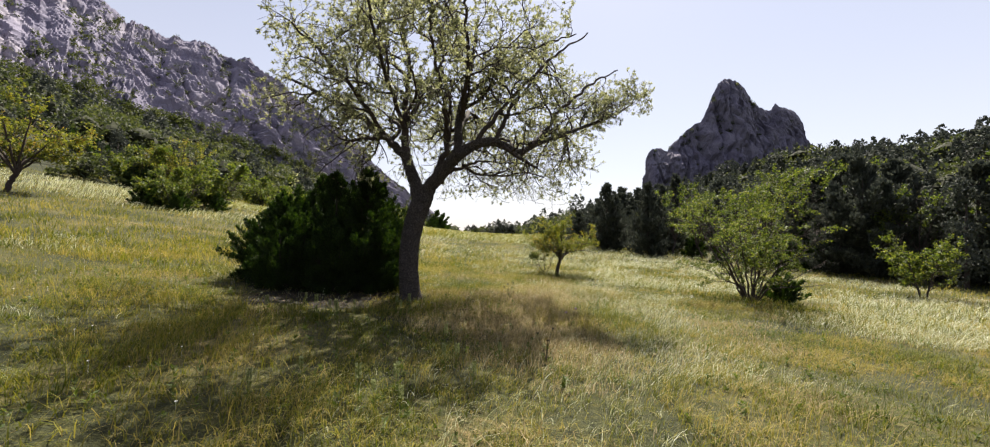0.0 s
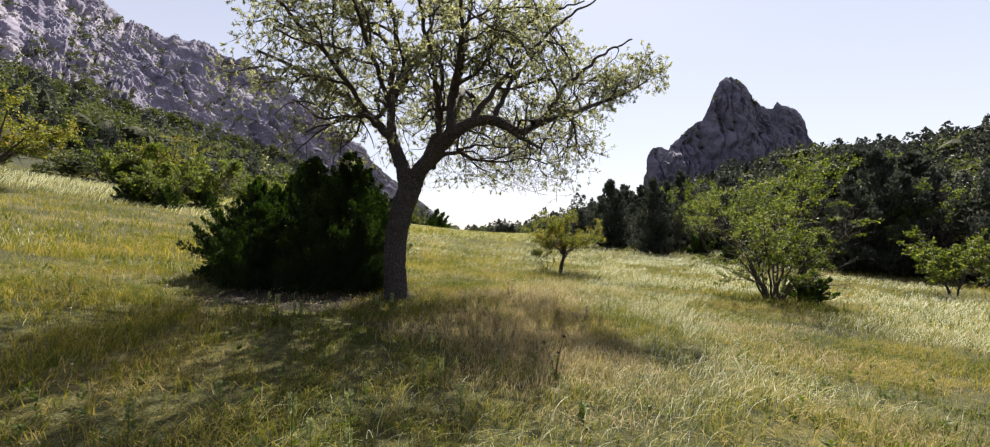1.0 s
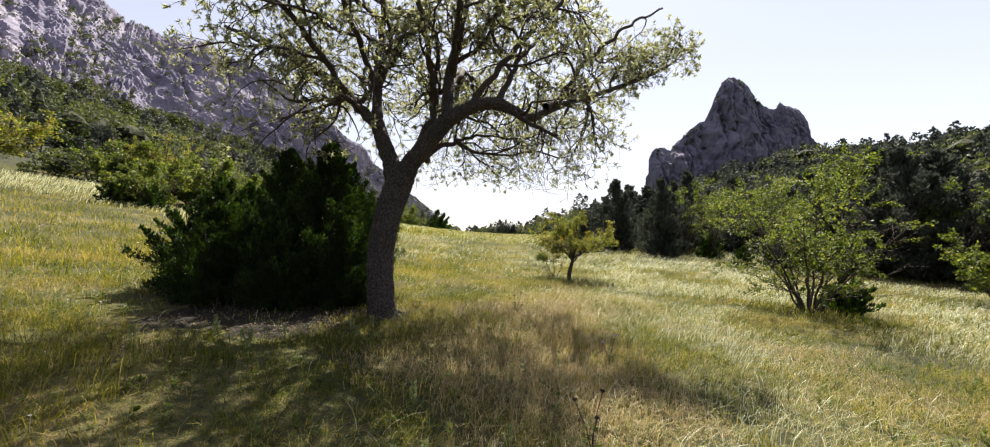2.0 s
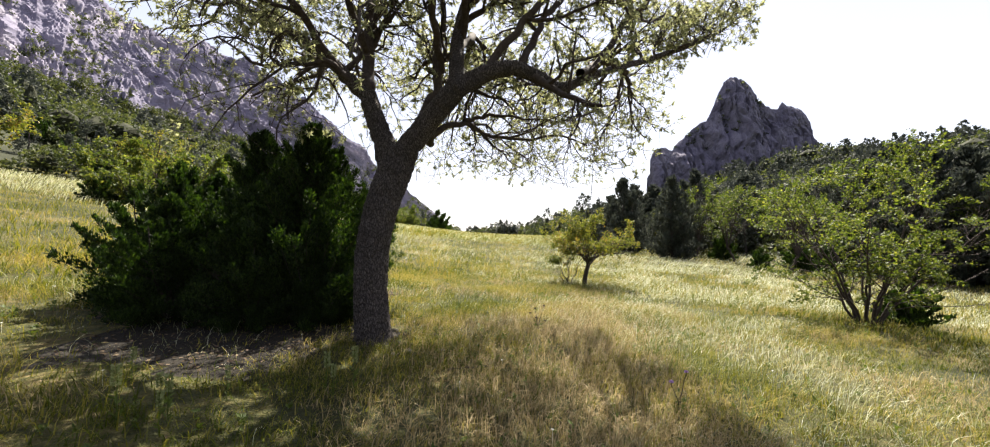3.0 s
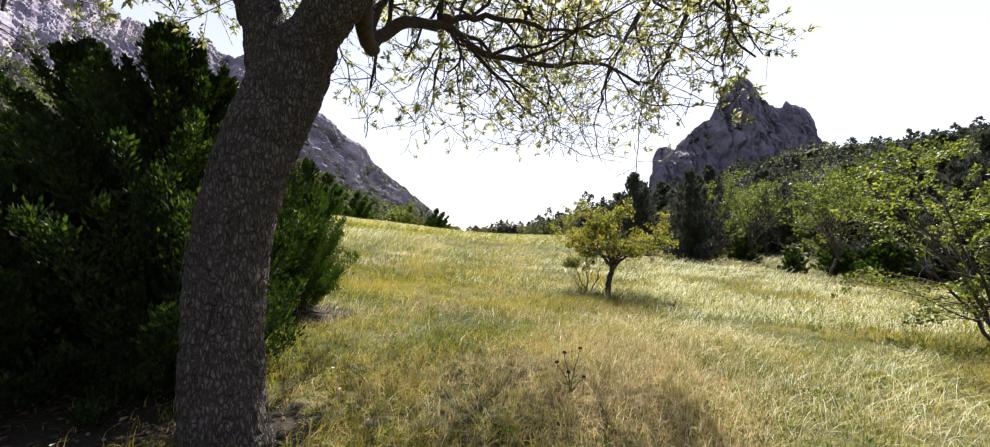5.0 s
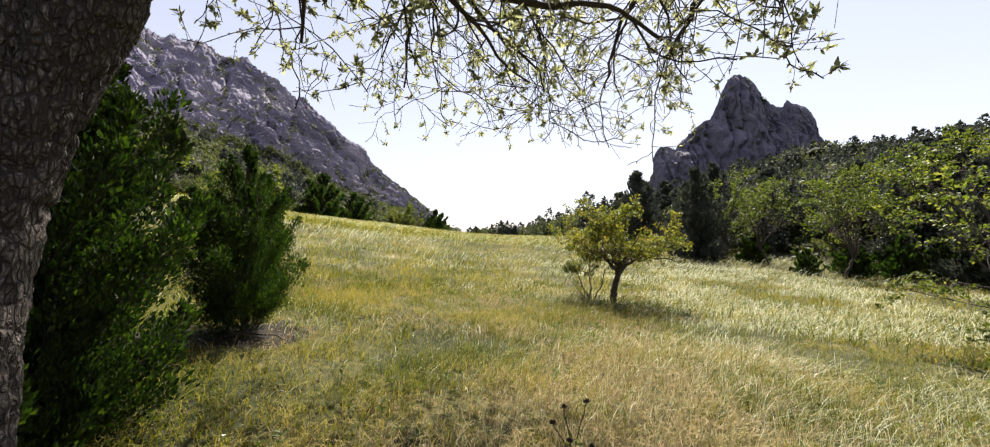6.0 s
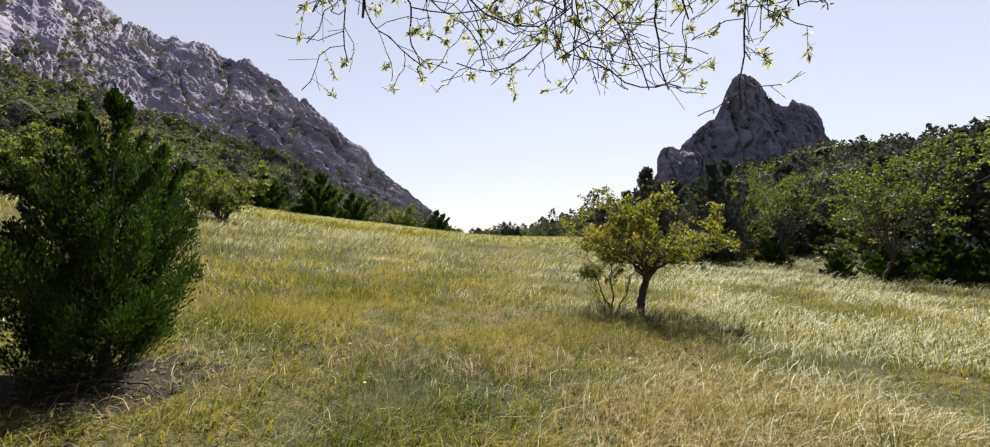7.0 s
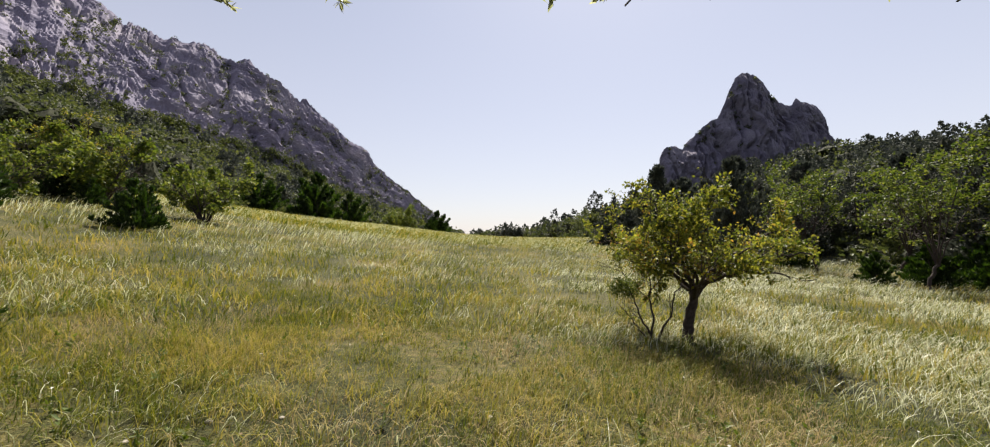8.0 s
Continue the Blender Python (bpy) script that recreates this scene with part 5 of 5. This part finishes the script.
def meadow():
    # leaning turf that covers the soil, then taller bents in tufts
    x, y = scatter(165000, -13, 14, 3.5, 23, seen_near)
    rich = np.clip(0.5 + vnoise(xyz(x * 0.55, y * 0.55), 12), 0.15, 1.3)
    h = (0.07 + 0.15 * rng.random(len(x)) ** 1.4) * (0.7 + 0.5 * rich)
    V0 = blades(x, y, h, rng.uniform(0.3, 1.5, len(x)), rng.uniform(0.0024, 0.0058, len(x)), segs=2, jitter=2.5)
    x, y = scatter(75000, -13, 14, 3.5, 26, seen_near)
    rich = np.clip(0.5 + vnoise(xyz(x * 0.55, y * 0.55), 12), 0.1, 1.3)
    h = 0.14 + 0.28 * rng.random(len(x)) ** 1.3 * rich
    V1 = blades(x, y, h, rng.uniform(0.4, 1.5, len(x)), rng.uniform(0.0020, 0.0044, len(x)), segs=3, jitter=0.7)
    x, y = scatter(80000, -45, 26, 12, 62, lambda x, y: (np.abs(x) < 1.3 * y) & (x < edge_right(y) + 4) & ((np.hypot(x, y - 12) > 8)) & (rng.random(len(x)) < np.clip(14 / np.hypot(x, y - 8), 0, 1) ** 1.1 * np.clip(0.65 + 0.7 * vnoise(xyz(x * 1.3, y * 1.3), 11), 0.15, 1)))
    h = 0.16 + 0.25 * rng.random(len(x))
    V2 = blades(x, y, h, rng.uniform(0.3, 1.2, len(x)), rng.uniform(0.006, 0.015, len(x)), segs=2, jitter=1.3)
    x, y = scatter(55000, -60, 40, 45, 262, lambda x, y: (x < edge_right(y) + 4) & (x > edge_left(y) - 6) & (rng.random(len(x)) < np.clip(60 / y, 0, 1) ** 1.2))
    h = 0.32 + 0.3 * rng.random(len(x))
    V3 = blades(x, y, h, rng.uniform(0.3, 0.9, len(x)), rng.uniform(0.04, 0.09, len(x)) * (y / 100) ** 0.5, segs=1)
    V, F = join([V0, V1, V2, V3])
    tagged(mesh_ob("meadow_grass", V, F, M_grass), "tall dry yellow-green meadow grass bending in wind", "grass", kind="stuff")


def dry_at(x, y):
    """Where the turf has dried to straw: the trodden strip beside the tree, and patches further on."""
    strip = np.exp(-((x - 1.3 - 0.10 * (y - 10)) / 1.3) ** 2) * np.clip((y - 5.5) / 2.5, 0, 1) * np.clip((19 - y) / 5, 0, 1)
    near = np.exp(-((x + 0.6) ** 2 + (y - 10.7) ** 2) / 2.0)
    return np.clip(0.9 * strip + 0.7 * near + 0.45 * vnoise(xyz(x * 0.8, y * 0.8), 61) + 0.15 * vnoise(xyz(x * 2.5, y * 2.5), 62) - 0.12, 0, 1)


def dry_grass():
    x, y = scatter(46000, -8, 9, 4.0, 22, lambda x, y: (np.abs(x) < 1.3 * (y - 1.2)) & (rng.random(len(x)) < dry_at(x, y) * np.exp(-np.maximum(np.hypot(x, y - np.clip(y, 3, 14.5)) - 4, 0) / 6) * (1 - np.clip(litter_shade_at(x, y) * 1.4, 0, 1))))
    h = 0.05 + 0.24 * rng.random(len(x)) ** 1.5
    V, F = blades(x, y, h, rng.uniform(0.2, 1.5, len(x)), rng.uniform(0.0018, 0.0048, len(x)), segs=2, jitter=2.2)
    tagged(mesh_ob("straw_grass", V, F, M_straw), "bleached dry straw grass on thin soil", "grass", kind="stuff")


def feather_grass():
    """Silvery plumes, thickest on the low side of the meadow."""
    def where(x, y):
        drift = 0.12 + 1.9 * vnoise(xyz(x * 0.32, y * 0.55), 14) + 0.9 * vnoise(xyz(x * 1.1, y * 1.9), 16)
        drift = drift + 0.9 * np.exp(-((x - 3.3 - 0.62 * (y - 10.4)) / 1.5) ** 2)
        side = np.clip((x + 3) / 6, 0.34, 1) * np.clip(0.45 + np.abs(x) / 8, 0, 1)
        d = np.hypot(x, y - np.clip(y, 1.7, 14.5))
        return (np.abs(x) < 1.3 * (y - 1.2)) & (x < edge_right(y)) & (rng.random(len(x)) < np.clip(drift, 0, 1) * side * np.clip(9 / (d + 1), 0, 1))
    x, y = scatter(38000, -14, 22, 3.8, 34, where)
    h = rng.uniform(0.16, 0.38, len(x))
    V1 = blades(x, y, h, rng.uniform(0.7, 1.45, len(x)), rng.uniform(0.0010, 0.0028, len(x)) * np.clip(np.hypot(x, y - 8) / 6, 1, 3), wind=(1.0, -0.30), segs=4, jitter=0.8)
    x, y = scatter(52000, -60, 24, 28, 250, lambda x, y: (x < edge_right(y) + 1) & (x > edge_left(y)) & (rng.random(len(x)) < np.clip(0.75 + 0.9 * vnoise(xyz(x * 0.12, y * 0.10), 18), 0, 1) * np.clip(60 / y, 0, 1)))
    h = rng.uniform(0.4, 0.65, len(x))
    V2 = blades(x, y, h, rng.uniform(0.8, 1.2, len(x)), 0.012 * (y / 30), wind=(1.0, -0.2), segs=2, jitter=0.25)
    V, F = join([V1, V2])
    tagged(mesh_ob("feather_grass", V, F, M_plume), "silvery feather grass plumes swept sideways by wind", "grass", kind="stuff")


meadow()
dry_grass()
feather_grass()


# ---- small plants and ground clutter ----
def weeds():
    """Low broad-leaved weeds among the grass."""
    x, y = scatter(1100, -9, 9, 4, 20, lambda x, y: (np.abs(x) < 1.3 * (y - 1.2)) & (litter_shade_at(x, y) < 0.35) & (vnoise(xyz(x * 0.9, y * 0.9), 19) > -0.1))
    k = 12
    base = np.repeat(np.stack([x, y, land(x, y)], -1), k, 0)
    n = len(base)
    tall = np.repeat(rng.uniform(0.03, 0.16, len(x)), k)
    d = unit(n)
    d[:, 2] = np.abs(d[:, 2]) * 0.6 + 0.15
    P = base + np.array([0, 0, 1.0]) * (tall * rng.random(n))[:, None]
    L = 0.05 * rng.uniform(0.5, 1.4, n)
    V, F = leaf_mesh(P, nrm(d), unit(n) + np.array([0, 0, 1.5]), L, L * 0.22)
    tagged(mesh_ob("weed", V, F, M_weed), "low green broad-leaved weeds between grass tufts", "weeds", kind="stuff")


def dead_leaves():
    """Fallen leaves and bits under the junipers and the tree."""
    x, y = scatter(2400, -8, 2.5, 8.5, 18.5, lambda x, y: rng.random(len(x)) < np.clip(litter_shade_at(x, y), 0, 1) + 0.03)
    n = len(x)
    d = unit(n)
    d[:, 2] *= 0.25
    L = 0.045 * rng.uniform(0.5, 1.5, n)
    V, F = leaf_mesh(np.stack([x, y, land(x, y) + 0.012], -1), nrm(d), unit(n) + np.array([0, 0, 2.0]), L, L * 0.3)
    tagged(mesh_ob("dead_leaf_litter", V, F, M_litter), "dry brown fallen leaves on bare soil", "leaf litter", kind="stuff")


def flower_spikes():
    """Pale green-yellow flower spikes standing in the grass near the tree's shade."""
    t = thing("flower_spike", 0, 0, 0, "pale yellow-green flower spike on a leafy stem", "flower", "flower spikes in the grass")
    p, r = limb([(0, 0, -0.05), (0.01, 0, 0.12), (0.0, 0.01, 0.30)], 0.0035, 0.0025, 6, 1, 0.003)
    V, F = tubes(p[None], r[None], 5)
    mesh_ob("stem", V, F, M_weed, t, smooth=True)
    n = 90
    th, s = rng.uniform(0, 2 * np.pi, n), rng.random(n)
    P = np.stack([0.009 * np.cos(th), 0.009 * np.sin(th) + 0.01, 0.20 + 0.11 * s], -1)
    D = nrm(np.stack([np.cos(th), np.sin(th), 0.9 + 0 * th], -1))
    V, F = leaf_mesh(P, D, unit(n), 0.022, 0.007)
    mesh_ob("flower_head", V, F, M_spike, t, "dense pale green-yellow spike")
    n = 12
    th, s = rng.uniform(0, 2 * np.pi, n), rng.random(n)
    P = np.stack([0 * th, 0 * th, 0.02 + 0.15 * s], -1)
    V, F = leaf_mesh(P, nrm(np.stack([np.cos(th), np.sin(th), 0.8 + 0 * th], -1)), unit(n), 0.055, 0.006)
    mesh_ob("leaf_tuft", V, F, M_weed, t)
    spots = [(-1.75, 9.4), (-1.55, 9.5), (-1.65, 9.3), (-0.55, 6.6), (-0.42, 6.75), (-0.9, 5.7), (-1.25, 5.6), (-1.05, 5.45), (-0.8, 5.35), (-0.2, 6.2), (-2.9, 8.6), (-2.75, 8.8), (-2.55, 8.55), (-2.2, 5.5), (-1.9, 5.9), (-3.4, 9.3), (0.1, 7.1), (-3.6, 8.4), (-2.45, 9.1), (-0.65, 7.6)]
    settle(t, -2.62, 8.7, 0, 1.2)
    for x, y in spots:
        put(t, x, y, rng.uniform(0, 360), rng.uniform(0.75, 1.15), sink=0.0)


def thistle(x, y, heads, tall, purple, label):
    t = thing("thistle", x, y, ground_z(x, y), label, "flower")
    for k in range(heads):
        a = 2 * math.pi * k / heads + 0.6
        top = tall * (1.0 - 0.13 * k)
        p, r = limb([(0, 0, -0.05), (0.02 * math.cos(a), 0.02 * math.sin(a), top * 0.45), (0.10 * math.cos(a), 0.10 * math.sin(a), top * 0.8), (0.13 * math.cos(a), 0.13 * math.sin(a), top)], 0.005, 0.003, 8, 1, 0.006)
        V, F = tubes(p[None], r[None], 5)
        mesh_ob("stem", V, F, M_twig, t, smooth=True)
        n = 70
        D = unit(n)
        D[:, 2] = np.abs(D[:, 2]) * 1.2 + 0.1
        V, F = leaf_mesh(np.repeat(p[-1:], n, 0), nrm(D), unit(n), 0.028, 0.004)
        mesh_ob("flower_head", V, F, M_purple if purple else M_twig, t, "purple tuft" if purple else "dry brown tuft")
    n = 16
    th, s = rng.uniform(0, 2 * np.pi, n), rng.random(n)
    P = np.stack([0.008 * np.cos(th), 0.008 * np.sin(th), tall * 0.55 * s], -1)
    D, U = nrm(np.stack([np.cos(th), np.sin(th), 0.4 + 0 * th], -1)), unit(n) + np.array([0, 0, 1.0])
    for k in range(n):
        V, F = leaf_mesh(P[k:k + 1], D[k:k + 1], U[k:k + 1], 0.09, 0.012)
        mesh_ob("leaf", V, F, M_weed, t)


def white_flowers():
    """Tiny white blossoms scattered over the upper meadow."""
    x, y = scatter(260, -20, 6, 5, 24, lambda x, y: (np.abs(x) < 1.3 * (y - 1.2)) & (rng.random(len(x)) < np.clip((-x + 1) / 9, 0.08, 1)))
    n = len(x)
    P = np.stack([x, y, land(x, y) + rng.uniform(0.06, 0.2, n)], -1)
    parts = []
    for k in range(5):
        a = 2 * math.pi * k / 5
        D = nrm(np.stack([np.full(n, math.cos(a)), np.full(n, math.sin(a)), np.full(n, 0.3)], -1) + 0.3 * unit(n))
        parts.append(leaf_mesh(P, D, unit(n) * 0.3 + np.array([0, 0, 1.0]), 0.016, 0.006))
    parts.append(tubes(np.stack([P - np.array([0, 0, 0.12]), P - np.array([0, 0, 0.05]), P], 1), np.full((n, 3), 0.0012), 3))
    V, F = join(parts)
    tagged(mesh_ob("white_blossom", V, F, M_white), "tiny white blossoms scattered in the grass", "flowers", kind="stuff")


def pebble(x, y, size, label="small pale limestone pebble lying in the grass"):
    bm = bmesh.new()
    bmesh.ops.create_icosphere(bm, subdivisions=2, radius=size)
    for v in bm.verts:
        v.co *= 1 + 0.25 * noise.noise(v.co * (1.6 / size) + Vector((x, y, 0)))
        v.co.z *= 0.6
    me = bpy.data.meshes.new("pebble")
    bm.to_mesh(me)
    bm.free()
    me.materials.append(M_stone)
    ob = new("pebble", me)
    ob.location = (x, y, ground_z(x, y) + size * 0.25)
    tagged(ob, label, "stone", "pebbles in the grass")


def fallen_branch(pts, r0, label):
    p, r = limb([(a, b, ground_z(a, b) + c) for a, b, c in pts], r0, r0 * 0.4, 12, 1, 0.012)
    o = p[0].copy()
    V, F = tubes(p[None], r[None], 6)
    S, SR = spawn(p[None], r[None], 4, (0.12, 0.3), 0.7, 0.0, 0.3, 4, 0.3)
    S[..., 2] = np.maximum(S[..., 2], land(S[..., 0], S[..., 1]) + 0.01)
    t = thing("fallen_branch", *o, label, "branch")
    mesh_ob("stick", V - o, F, M_twig, t, smooth=True)
    for q, w in zip(S, SR):
        V, F = tubes(q[None], w[None], 4)
        mesh_ob("side_twig", V - o, F, M_twig, t, smooth=True)


weeds()
dead_leaves()
flower_spikes()
thistle(0.49, 12.5, 5, 0.42, False, "dry branching thistle with dark brown heads")
thistle(1.56, 9.74, 2, 0.36, True, "thistle with two pale purple flower heads")
thistle(0.75, 7.4, 3, 0.45, False, "thin dry thistle stalk with dark heads")
white_flowers()
for x, y, s in ((-2.17, 16.45, 0.03), (-1.72, 16.6, 0.022), (-0.14, 16.9, 0.02), (-1.1, 11.55, 0.05), (-1.3, 10.75, 0.045), (-0.9, 10.9, 0.03), (-1.45, 10.6, 0.03), (-2.77, 15.9, 0.03), (-2.47, 16.1, 0.025), (-2.07, 15.7, 0.02)):
    pebble(x, y, s)
fallen_branch([(-3.3, 14.75, 0.03), (-3.0, 14.95, 0.05), (-2.65, 14.9, 0.04), (-2.4, 14.7, 0.02)], 0.012, "thin dead grey branch lying under juniper")
fallen_branch([(-0.75, 10.2, 0.03), (-0.4, 10.35, 0.05), (0.0, 10.3, 0.03)], 0.010, "thin dead twig lying in dry grass")
